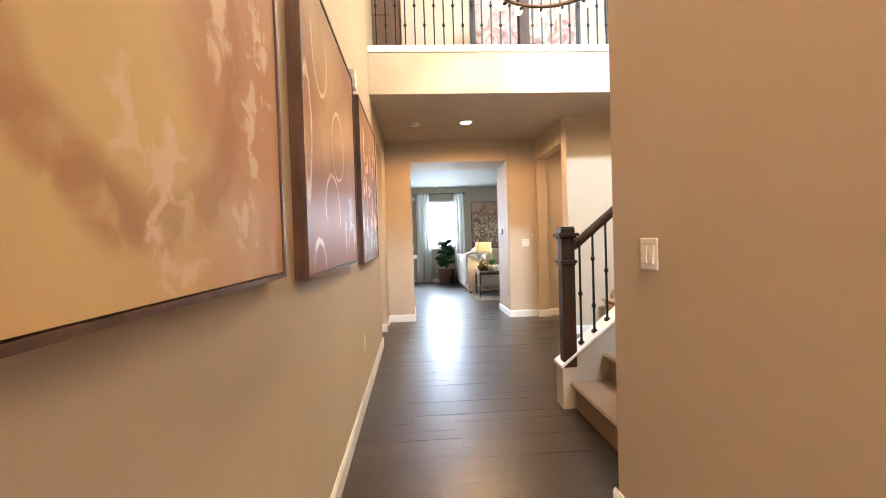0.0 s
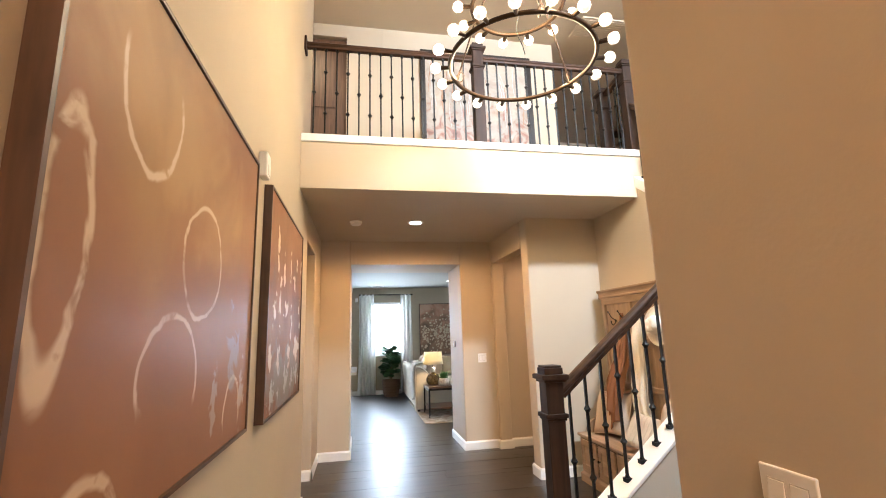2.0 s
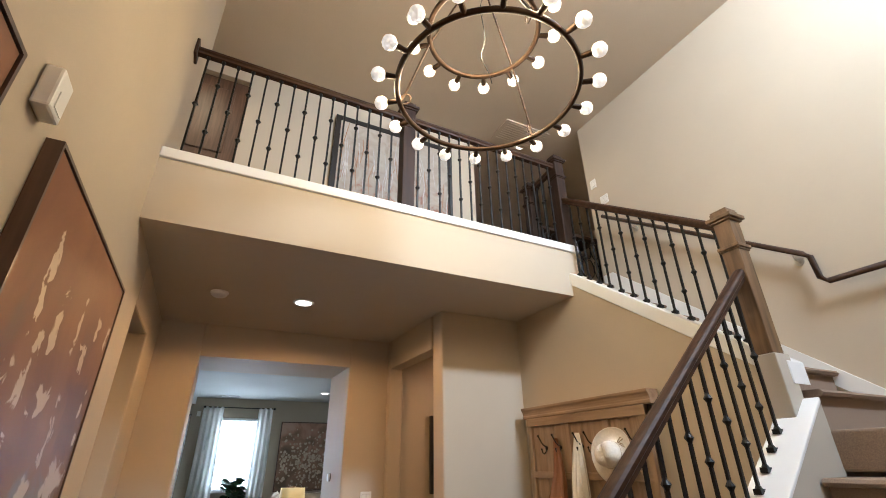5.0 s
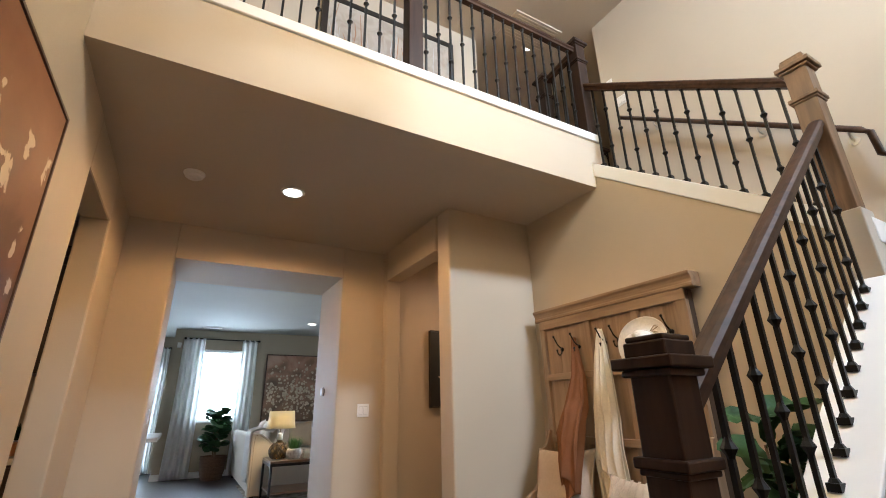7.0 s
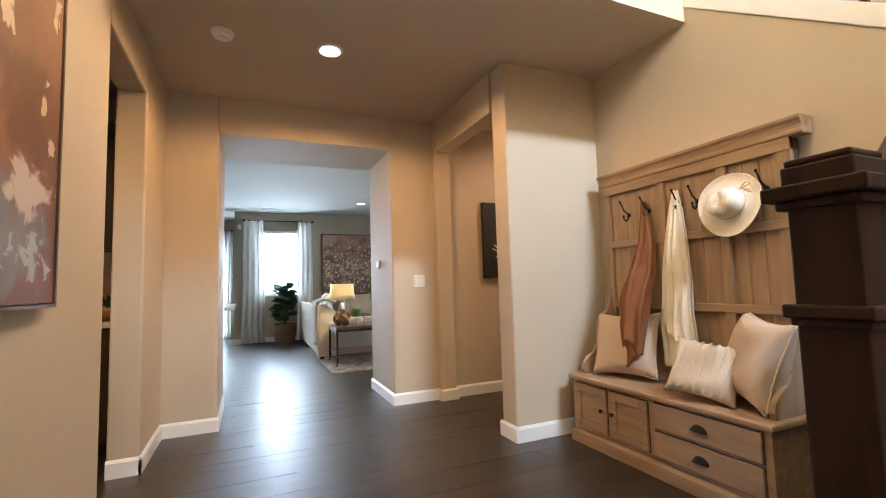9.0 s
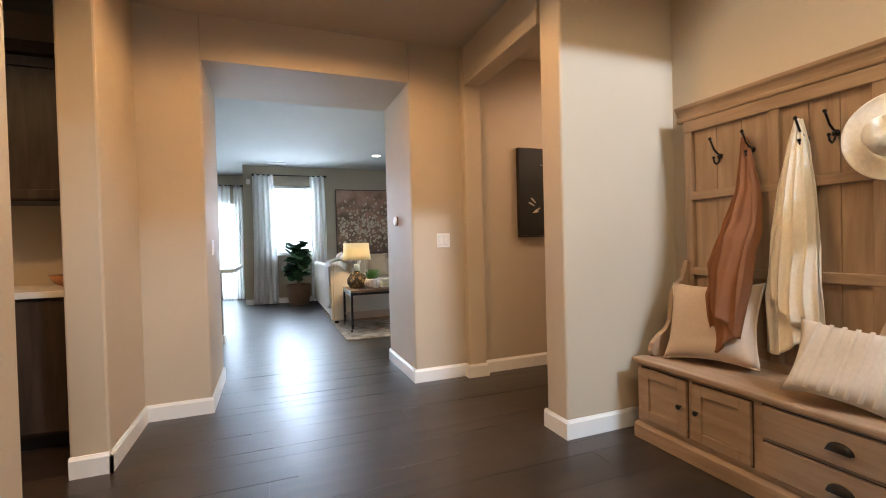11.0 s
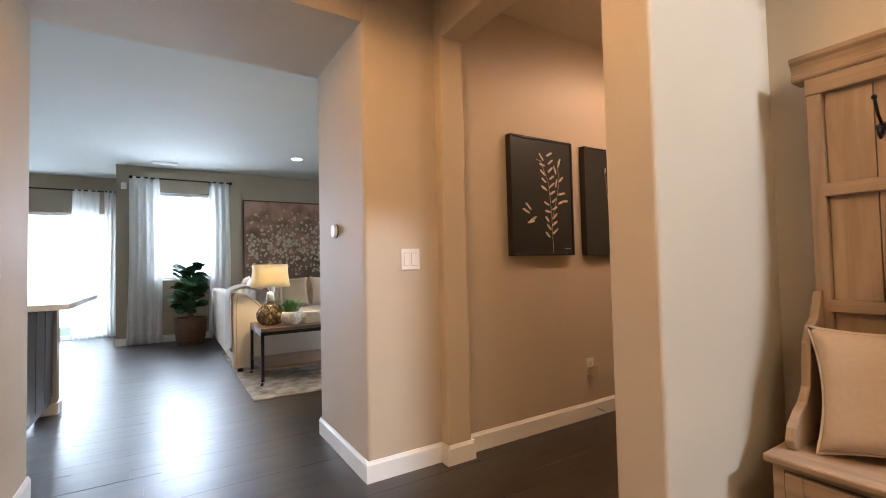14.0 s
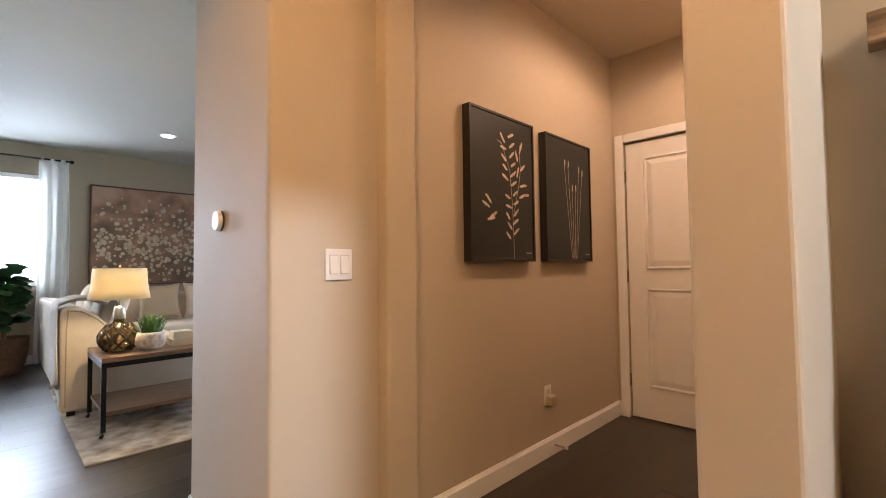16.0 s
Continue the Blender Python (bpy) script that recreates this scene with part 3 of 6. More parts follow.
# the kitchen fitting at (-1.0, 7.4) is unseen, added for its fill beam
for d in ((1.125, 7.58, CEILING), (2.63, 13.18, CEILING), (3.75, 7.62, TOP), (-0.15, 8.35, TOP), (3.75, 7.78, CEILING), (-1.4, 12.5, CEILING), (4.4, 11.0, CEILING), (0.64, 1.3, TOP), (-1.0, 7.4, CEILING)):
    downlight(*d)
smoke = thing("smoke_detector", "round white plastic smoke detector on the ceiling", "smoke detector", at=(0.46, 7.59, CEILING))
bm = B(); lathe(bm, [(0.068, -0.001), (0.068, -0.012), (0.060, -0.014), (0.058, -0.03), (0.045, -0.04)], seg=28)
part("housing", bm, WHITE_PL, smoke, smooth=False)
bm = B(); lathe(bm, [(0.026, -0.0405), (0.024, -0.046)], seg=20)
part("sensor_cap", bm, WHITE_PL, smoke)
hatch = thing("ceiling_vent", "ceiling-toned square return vent", "vent", at=(3.62, 7.45, TOP))
bm = B(); box(bm, -0.34, 0.34, -0.2, 0.2, -0.02, -0.001)
part("frame", bm, CEIL, hatch, bevel=0.004)
for k in range(9):
    bm = B(); box(bm, -0.3, 0.3, -0.17 + k * 0.038, -0.15 + k * 0.038, -0.026, -0.0205)
    part("slat", bm, CEIL, hatch)
lvent = thing("ceiling_vent", "slim white ceiling register in the living room", "vent", at=(0.95, 14.3, CEILING))
bm = B(); box(bm, -0.17, 0.17, -0.06, 0.06, -0.012, -0.001)
part("frame", bm, TRIM, lvent)
for k in range(4):
    bm = B(); box(bm, -0.15, 0.15, -0.04 + k * 0.024, -0.03 + k * 0.024, -0.017, -0.0125)
    part("slat", bm, TRIM, lvent)


# ---- wall plates ----
# shade of the gap round a rocker, put into a darker plastic colour
PLATE_GAP = mat("painted_gap_shade", (0.48, 0.45, 0.41), 0.6)


def plate(name, label, category, at, turn, w, h, rockers, slots=False):
    """A wall plate whose face looks along -y before it is turned."""
    th = thing(name, label, category, "wall plates", at=at, turn=turn)
    bm = B(); box(bm, -w / 2, w / 2, -0.007, -0.0005, -h / 2, h / 2)
    part("plate", bm, WHITE_PL, th, bevel=0.003)
    for k in range(rockers):
        cx = (k - (rockers - 1) / 2) * 0.046
        bm = B(); box(bm, cx - 0.0185, cx + 0.0185, -0.0074, -0.0066, -0.0365, 0.0365)
        part("rocker_gap_shade", bm, PLATE_GAP, th)
        bm = B()
        prism(bm, [(-0.0075, -0.034), (-0.0125, -0.034), (-0.0085, 0.034), (-0.0075, 0.034)], cx - 0.0165, cx + 0.0165, "x")
        part("rocker", bm, WHITE_PL, th)
    if slots:
        for cz in (-0.02, 0.02):
            # raised socket face, its shadow put into a darker tone
            bm = B(); box(bm, -0.016, 0.016, -0.0095, -0.0075, cz - 0.014, cz + 0.014)
            part("socket", bm, mat("socket_shadow", (0.6, 0.57, 0.52), 0.5), th)
    return th


plate("light_switch", "white double rocker light switch on the greige wall", "light switch", (2.131, Y1, 1.15), 0, 0.115, 0.117, 2)
plate("light_switch", "white double rocker light switch by the stairs", "light switch", (XR, 3.445, 1.165), -90, 0.115, 0.117, 2)
plate("light_switch", "white single switch on the opening's jamb", "light switch", (OX0, 8.95, 1.14), 90, 0.072, 0.117, 1)
plate("wall_outlet", "small white outlet low on the entry wall", "outlet", (0, 5.32, 0.458), 90, 0.07, 0.115, 0, True)
outlet = plate("wall_outlet", "white outlet with a plugged-in night light", "outlet", (3.57, Y1, 0.36), 0, 0.072, 0.117, 0, True)
bm = B(); box(bm, -0.032, 0.032, -0.05, -0.0105, -0.055, 0.0)
part("plug_in", bm, mat("brass_plastic", (0.42, 0.34, 0.22), 0.4), outlet, "small beige plug-in unit", bevel=0.005)
plate("light_switch", "white switch plate on the upper stairwell wall", "light switch", (X_E, 6.83, 4.216), -90, 0.115, 0.117, 2)
plate("thermostat_upper", "small white wall control on the stairwell wall", "thermostat", (X_E, 6.95, 4.5), -90, 0.09, 0.12, 1)
chime = thing("alarm_sounder", "small white plastic alarm box on the entry wall", "alarm", at=(0.0, 4.98, 2.36))
bm = B(); box(bm, 0.001, 0.045, -0.045, 0.045, -0.065, 0.065)
part("cover", bm, WHITE_PL, chime, bevel=0.008)
bm = B(); box(bm, 0.0455, 0.048, -0.025, 0.025, -0.05, 0.0)
part("grille", bm, WHITE_PL, chime)
thermo = thing("thermostat", "round wall thermostat with a pale face and dark rim", "thermostat", at=(OX1, 9.10, 1.335))
bm = B()
cyl(bm, (-0.001, 0, 0), (-0.008, 0, 0), 0.043, 0.042, 32)
part("body", bm, mat("dark_rim", (0.05, 0.045, 0.04), 0.3, 0.8), thermo)
bm = B(); cyl(bm, (-0.0085, 0, 0), (-0.024, 0, 0), 0.042, 0.038, 32)
part("dial", bm, WHITE_PL, thermo, "pale round dial")
sensor = thing("corner_sensor", "tiny white corner sensor near the curtain", "sensor", at=(0.42, YL, 2.42))
bm = B(); box(bm, -0.035, 0.035, -0.05, -0.001, -0.05, 0.05)
part("housing", bm, WHITE_PL, sensor, bevel=0.01)
stop = thing("door_stop", "small metal door stop on the baseboard", "door stop", at=(3.62, Y1 - BT, 0.055))
bm = B(); cyl(bm, (0, -0.001, 0), (0, -0.07, 0), 0.006, 0.006, 10)
part("spring", bm, mat("steel", (0.5, 0.48, 0.45), 0.3, 1.0), stop)
bm = B(); cyl(bm, (0, -0.0705, 0), (0, -0.085, 0), 0.009, 0.009, 10)
part("bumper", bm, WHITE_PL, stop)

# ---- hall door ----
bm = B()
box(bm, HX - 0.02, HX - 0.001, 8.555, 8.62, 0, 2.125)
box(bm, HX - 0.02, HX - 0.001, 7.66, 7.725, 0, 2.125)
box(bm, HX - 0.02, HX - 0.001, 7.7255, 8.5545, 2.062, 2.125)
fixed("trim_door_casing", bm, TRIM, "white door casing", "trim", bevel=0.004)
bm = B()
DX = HX + 0.012
box(bm, DX, DX + 0.035, 7.735, 8.548, 0.012, 2.05)
door = fixed("door_1", bm, mat("white_door_paint", (0.80, 0.77, 0.72), 0.4, var=0.02), "closed white two-panel interior door", "door")


def door_panel(y0, y1, z0, z1):
    bm = B()
    loops = []
    for ins, dep in ((0.0, -0.001), (0.010, -0.014), (0.024, -0.002), (0.06, -0.011)):
        loops.append([bm.verts.new((DX + dep, y, z)) for y, z in ((y0 + ins, z0 + ins), (y1 - ins, z0 + ins), (y1 - ins, z1 - ins), (y0 + ins, z1 - ins))])
    for a, b in zip(loops, loops[1:]):
        for i in range(4):
            bm.faces.new((a[i], a[(i + 1) % 4], b[(i + 1) % 4], b[i]))
    bm.faces.new(loops[-1])
    part("panel", bm, door.data.materials[0], door)


door_panel(7.86, 8.42, 1.10, 1.93)
door_panel(7.86, 8.42, 0.24, 0.96)
for z in (0.28, 1.05, 1.80):
    bm = B(); cyl(bm, (DX - 0.012, 8.552, z - 0.045), (DX - 0.012, 8.552, z + 0.045), 0.007)
    part("hinge", bm, mat("dark_nickel", (0.2, 0.17, 0.14), 0.35, 1.0), door, "dark nickel hinge")
bm = B()
cyl(bm, (DX - 0.001, 7.80, 0.95), (DX - 0.03, 7.80, 0.95), 0.012)
ball(bm, (DX - 0.05, 7.80, 0.95), 0.028)
part("door_handle", bm, mat("knob_nickel", (0.3, 0.27, 0.22), 0.3, 1.0), door, "dark nickel knob", smooth=True)

# ---- pictures ----
FRAME = wood("walnut_frame", (0.045, 0.022, 0.013), (0.11, 0.055, 0.032), 0.4, axis=2, stretch=8)


def canvas_mat(name, stops, scale, rough=0.45, detail=5, drift=0.0, distort=1.2, seed=0.0):
    """Painted canvas: smeared colour fields, with a drift in tone down the height."""
    m = bpy.data.materials.new(name)
    m.use_nodes = True
    nt = m.node_tree
    b = nt.nodes["Principled BSDF"]
    b.inputs["Roughness"].default_value = rough
    tc = nt.nodes.new("ShaderNodeTexCoord")
    mp = nt.nodes.new("ShaderNodeMapping")
    mp.inputs["Location"].default_value = (seed, seed * 1.7, seed * 0.6)
    n1 = nt.nodes.new("ShaderNodeTexNoise")
    n1.inputs["Scale"].default_value, n1.inputs["Detail"].default_value, n1.inputs["Distortion"].default_value = scale, detail, distort
    nt.links.new(tc.outputs["Object"], mp.inputs["Vector"])
    nt.links.new(mp.outputs[0], n1.inputs["Vector"])
    sep = nt.nodes.new("ShaderNodeSeparateXYZ")
    nt.links.new(tc.outputs["Object"], sep.inputs[0])
    mul = nt.nodes.new("ShaderNodeMath")
    mul.operation = "MULTIPLY_ADD"
    mul.inputs[1].default_value = drift
    nt.links.new(sep.outputs["Z"], mul.inputs[0])
    nt.links.new(n1.outputs["Fac"], mul.inputs[2])
    ramp = nt.nodes.new("ShaderNodeValToRGB")
    e = ramp.color_ramp.elements
    e[0].position, e[0].color = stops[0][0], (*stops[0][1], 1)
    e[1].position, e[1].color = stops[-1][0], (*stops[-1][1], 1)
    for p, c in stops[1:-1]:
        x = e.new(p)
        x.color = (*c, 1)
    nt.links.new(mul.outputs[0], ramp.inputs[0])
    nt.links.new(ramp.outputs[0], b.inputs["Base Color"])
    n2 = nt.nodes.new("ShaderNodeTexNoise")
    n2.inputs["Scale"].default_value = 350
    nt.links.new(tc.outputs["Object"], n2.inputs["Vector"])
    bp = nt.nodes.new("ShaderNodeBump")
    bp.inputs["Strength"].default_value, bp.inputs["Distance"].default_value = 0.2, 0.002
    nt.links.new(n2.outputs["Fac"], bp.inputs["Height"])
    nt.links.new(bp.outputs[0], b.inputs["Normal"])
    return m


def picture(label, at, turn, w, h, depth, canvas, frame_mat, lip=0.012):
    """A framed canvas; its face looks along -y before it is turned; at is the middle of its back."""
    th = thing("framed_painting", label, "painting", at=at, turn=turn)
    bm = B()
    box(bm, -w / 2, -w / 2 + lip, -depth, -0.001, -h / 2, h / 2)
    box(bm, w / 2 - lip, w / 2, -depth, -0.001, -h / 2, h / 2)
    box(bm, -w / 2 + lip, w / 2 - lip, -depth, -0.001, h / 2 - lip, h / 2)
    box(bm, -w / 2 + lip, w / 2 - lip, -depth, -0.001, -h / 2, -h / 2 + lip)
    part("frame", bm, frame_mat, th)
    bm = B(); box(bm, -w / 2 + lip + 0.003, w / 2 - lip - 0.003, -depth + 0.006, -0.004, -h / 2 + lip + 0.003, h / 2 - lip - 0.003)
    part("canvas", bm, canvas, th)
    return th


def stroke(th, pts, width, material, depth, taper=True, wob=0.25, seed=1):
    """A brush stroke laid on the canvas: a thin ribbon with uneven edges."""
    rng = random.Random(seed)
    bm = B()
    y0 = -depth + 0.006 - 0.0012
    rows = []
    dense = []
    for a, b in zip(pts, pts[1:]):
        for k in range(6):
            s = k / 6
            dense.append((a[0] + (b[0] - a[0]) * s, a[1] + (b[1] - a[1]) * s))
    dense.append(pts[-1])
    n = len(dense)
    for i, p in enumerate(dense):
        q, r = dense[max(0, i - 1)], dense[min(n - 1, i + 1)]
        d = Vector((r[0] - q[0], r[1] - q[1]))
        d.normalize()
        nx, nz = -d.y, d.x
        f = math.sin(math.pi * (i + 0.6) / (n + 0.2)) ** 0.4 if taper else 1
        wl = width * f * (1 + rng.uniform(-wob, wob)) / 2
        wr = width * f * (1 + rng.uniform(-wob, wob)) / 2
        rows.append((bm.verts.new((p[0] + nx * wl, y0, p[1] + nz * wl)), bm.verts.new((p[0] - nx * wr, y0, p[1] - nz * wr))))
    for a, b in zip(rows, rows[1:]):
        bm.faces.new((a[0], a[1], b[1], b[0]))
    part("brush_stroke", bm, material, th)


def loop_pts(cx, cz, rx, rz, a0, a1, n=14):
    return [(cx + rx * math.cos(radians(a0 + (a1 - a0) * k / n)), cz + rz * math.sin(radians(a0 + (a1 - a0) * k / n))) for k in range(n + 1)]


CREAM = mat("cream_paint", (0.62, 0.47, 0.34), 0.5, var=0.25, scale=14)
PALE = mat("pale_grey_paint", (0.50, 0.47, 0.44), 0.5, var=0.3, scale=18)
SIENNA = mat("sienna_paint", (0.34, 0.17, 0.085), 0.5, var=0.2, scale=9)
class Paint:
    """Builds a painted canvas layer by layer: a ground, then soft strokes, rings and blotches."""

    def __init__(self, name, ground, scale, seed, drift=0.0, rough=0.4):
        self.m = bpy.data.materials.new(name)
        self.m.use_nodes = True
        self.nt = self.m.node_tree
        self.bsdf = self.nt.nodes["Principled BSDF"]
        self.bsdf.inputs["Roughness"].default_value = rough + 0.2
        self.bsdf.inputs["Specular IOR Level"].default_value = 0.22
        tc = self.nt.nodes.new("ShaderNodeTexCoord")
        self.co = tc.outputs["Object"]
        self.seed = seed
        warp = self.noise(5.0, 3, seed + 9.0, "Color")
        off = self.vec("SUBTRACT", warp, (0.5, 0.5, 0.5))
        off = self.vec("SCALE", off, scale_by=0.07)
        self.warped = self.vec("ADD", self.co, off)
        sep = self.nt.nodes.new("ShaderNodeSeparateXYZ")
        self.nt.links.new(self.warped, sep.inputs[0])
        self.x, self.z = sep.outputs["X"], sep.outputs["Z"]
        n = self.noise(scale, 5, seed, "Fac")
        v = self.math("MULTIPLY_ADD", self.z, drift, n)
        ramp = self.nt.nodes.new("ShaderNodeValToRGB")
        e = ramp.color_ramp.elements
        e[0].position, e[0].color = ground[0][0], (*ground[0][1], 1)
        e[1].position, e[1].color = ground[-1][0], (*ground[-1][1], 1)
        for p, c in ground[1:-1]:
            e.new(p).color = (*c, 1)
        self.nt.links.new(v, ramp.inputs[0])
        self.out = ramp.outputs[0]

    def plug(self, sock, v):
        if hasattr(v, "is_linked"):
            self.nt.links.new(v, sock)
        else:
            sock.default_value = v

    def noise(self, scale, detail, seed, out):
        mp = self.nt.nodes.new("ShaderNodeMapping")
        mp.inputs["Location"].default_value = (seed, seed * 1.7, seed * 0.6)
        n = self.nt.nodes.new("ShaderNodeTexNoise")
        n.inputs["Scale"].default_value, n.inputs["Detail"].default_value, n.inputs["Distortion"].default_value = scale, detail, 0.8
        self.nt.links.new(self.co, mp.inputs["Vector"])
        self.nt.links.new(mp.outputs[0], n.inputs["Vector"])
        return n.outputs[out]

    def vec(self, op, a, b=None, scale_by=None):
        n = self.nt.nodes.new("ShaderNodeVectorMath")
        n.operation = op
        self.plug(n.inputs[0], a)
        if b is not None:
            self.plug(n.inputs[1], b)
        if scale_by is not None:
            n.inputs["Scale"].default_value = scale_by
        return n.outputs[0]

    def math(self, op, a, b=0.0, c=0.0):
        n = self.nt.nodes.new("ShaderNodeMath")
        n.operation = op
        self.plug(n.inputs[0], a)
        self.plug(n.inputs[1], b)
        self.plug(n.inputs[2], c)
        return n.outputs[0]

    def soft(self, v, lo, hi):
        n = self.nt.nodes.new("ShaderNodeMapRange")
        n.interpolation_type = "SMOOTHSTEP"
        self.plug(n.inputs["Value"], v)
        n.inputs["From Min"].default_value, n.inputs["From Max"].default_value = lo, hi
        return n.outputs[0]

    def over(self, mask, colour, strength=1.0):
        n = self.nt.nodes.new("ShaderNodeMix")
        n.data_type = "RGBA"
        self.nt.links.new(self.math("MULTIPLY", mask, strength), n.inputs[0])
        self.nt.links.new(self.out, n.inputs[6])
        n.inputs[7].default_value = (*colour, 1)
        self.out = n.outputs[2]

    def radius(self, cx, cz, rx, rz):
        dx = self.math("DIVIDE", self.math("SUBTRACT", self.x, cx), rx)
        dz = self.math("DIVIDE", self.math("SUBTRACT", self.z, cz), rz)
        return self.math("SQRT", self.math("ADD", self.math("MULTIPLY", dx, dx), self.math("MULTIPLY", dz, dz)))

    def ring(self, cx, cz, rx, rz, width, colour, strength=0.8, above=None, below=None):
        d = self.math("MULTIPLY", self.math("ABSOLUTE", self.math("SUBTRACT", self.radius(cx, cz, rx, rz), 1.0)), min(rx, rz))
        mask = self.soft(d, width, width * 0.3)
        worn = self.soft(self.noise(11.0, 4, cx * 7 + cz * 5 + self.seed, "Fac"), 0.30, 0.50)
        mask = self.math("MULTIPLY", mask, worn)
        if above is not None:
            mask = self.math("MULTIPLY", mask, self.soft(self.z, above - 0.03, above + 0.03))
        if below is not None:
            mask = self.math("MULTIPLY", mask, self.soft(self.z, below + 0.03, below - 0.03))
        self.over(mask, colour, strength)

    def blotch(self, cx, cz, sx, sz, colour, strength=0.85, scale=9.0, edge=0.06, bias=0.12):
        q = self.radius(cx, cz, sx, sz)
        v = self.math("SUBTRACT", self.noise(scale, 5, cx * 3 - cz * 4 + self.seed, "Fac"), self.math("MULTIPLY", q, 0.30))
        self.over(self.soft(v, 0.5 - bias - edge, 0.5 - bias + edge), colour, strength)

    def done(self):
        self.nt.links.new(self.out, self.bsdf.inputs["Base Color"])
        bp = self.nt.nodes.new("ShaderNodeBump")
        bp.inputs["Strength"].default_value, bp.inputs["Distance"].default_value = 0.15, 0.002
        self.nt.links.new(self.noise(300.0, 2, 0.0, "Fac"), bp.inputs["Height"])
        self.nt.links.new(bp.outputs[0], self.bsdf.inputs["Normal"])
        return self.m


IVORY, PEACH, RUST, UMBER, SLATE = (0.66, 0.52, 0.38), (0.50, 0.29, 0.17), (0.30, 0.135, 0.065), (0.13, 0.055, 0.03), (0.30, 0.29, 0.28)
# paintings along the entry wall
a1 = Paint("ochre_abstract", [(0.30, (0.43, 0.25, 0.14)), (0.48, (0.50, 0.33, 0.18)), (0.62, (0.55, 0.41, 0.21)), (0.8, (0.58, 0.45, 0.24))], 1.5, 1.0)
a1.blotch(-0.05, 0.05, 0.6, 0.7, (0.58, 0.46, 0.22), 0.85, 2.0, 0.15, 0.22)
a1.blotch(0.42, -0.1, 0.30, 0.6, (0.44, 0.23, 0.125), 0.85, 2.0, 0.15, 0.25)
a1.ring(0.07, -0.10, 0.30, 0.36, 0.06, RUST, 0.42, None, 0.15)
a1.ring(-0.32, -0.55, 0.33, 0.22, 0.06, RUST, 0.42, -0.5)
a1.blotch(0.10, -0.40, 0.09, 0.13, IVORY, 0.85, 14.0)
a1.blotch(0.01, -0.30, 0.06, 0.10, IVORY, 0.8, 12.0)
a1.blotch(0.31, 0.02, 0.08, 0.32, IVORY, 0.85, 10.0)
a1.blotch(0.46, -0.24, 0.07, 0.24, IVORY, 0.85, 12.0)
a1.blotch(0.54, 0.02, 0.11, 0.09, IVORY, 0.9, 14.0)
a1.blotch(0.55, -0.14, 0.10, 0.12, IVORY, 0.7, 16.0, 0.04, 0.06)
a1.blotch(0.40, -0.44, 0.08, 0.10, IVORY, 0.75, 14.0)
a1.blotch(0.13, -0.54, 0.12, 0.05, IVORY, 0.7, 12.0)
a1.blotch(0.2, 0.42, 0.2, 0.12, IVORY, 0.6, 8.0)
p1 = picture("large abstract painting in ochre, peach and cream, walnut frame", (0.001, 2.47, 1.735), 90, 1.36, 1.17, 0.045, a1.done(), FRAME)

a2 = Paint("copper_abstract", [(0.20, (0.17, 0.10, 0.07)), (0.36, (0.24, 0.11, 0.055)), (0.55, (0.28, 0.13, 0.062)), (0.80, (0.36, 0.22, 0.09))], 1.2, 3.0, 0.14, 0.30)
a2.blotch(-0.1, 0.38, 0.5, 0.3, (0.48, 0.31, 0.14), 0.6, 2.0, 0.15, 0.2)
a2.ring(-0.33, 0.36, 0.14, 0.20, 0.011, IVORY, 0.85, None, 0.40)
a2.ring(0.05, 0.02, 0.16, 0.165, 0.010, IVORY, 0.75)
a2.ring(-0.13, -0.31, 0.17, 0.17, 0.012, IVORY, 0.8, -0.36)
a2.ring(0.44, -0.47, 0.10, 0.12, 0.011, IVORY, 0.8, -0.50)
a2.ring(-0.45, -0.57, 0.11, 0.13, 0.016, IVORY, 0.8, -0.55)
a2.ring(-0.60, -0.05, 0.06, 0.22, 0.014, IVORY, 0.8)
a2.blotch(0.42, -0.28, 0.10, 0.20, SLATE, 0.75, 10.0)
a2.blotch(0.22, -0.42, 0.06, 0.16, (0.42, 0.40, 0.37), 0.6, 12.0)
a2.blotch(0.56, -0.40, 0.06, 0.16, (0.46, 0.42, 0.38), 0.7, 12.0)
p2 = picture("large copper abstract painting with looping cream lines", (0.001, 4.075, 1.70), 90, 1.35, 1.165, 0.05, a2.done(), FRAME)

a3 = Paint("rust_slate_abstract", [(0.25, (0.14, 0.085, 0.065)), (0.42, (0.19, 0.08, 0.04)), (0.58, (0.24, 0.105, 0.052)), (0.8, (0.30, 0.145, 0.075))], 1.8, 7.0, 0.12, 0.35)
a3.blotch(-0.1, -0.42, 0.75, 0.22, (0.20, 0.19, 0.185), 0.85, 4.0, 0.1, 0.2)
a3.blotch(0.42, -0.05, 0.30, 0.16, UMBER, 0.7, 4.0, 0.1, 0.2)
for k, (cx, cz, sx, sz) in enumerate([(0.40, 0.34, 0.035, 0.16), (0.60, 0.30, 0.05, 0.11), (0.30, 0.20, 0.10, 0.06), (0.53, 0.04, 0.035, 0.12), (0.60, -0.12, 0.05, 0.05), (0.10, 0.30, 0.04, 0.18), (-0.15, 0.22, 0.06, 0.14), (-0.38, 0.30, 0.04, 0.18), (-0.05, -0.02, 0.12, 0.06), (-0.45, -0.05, 0.09, 0.12), (0.18, -0.10, 0.05, 0.16), (-0.28, 0.02, 0.05, 0.2)]):
    a3.blotch(cx, cz, sx, sz, IVORY, 0.9, 11.0 + k % 4, 0.035, 0.14)
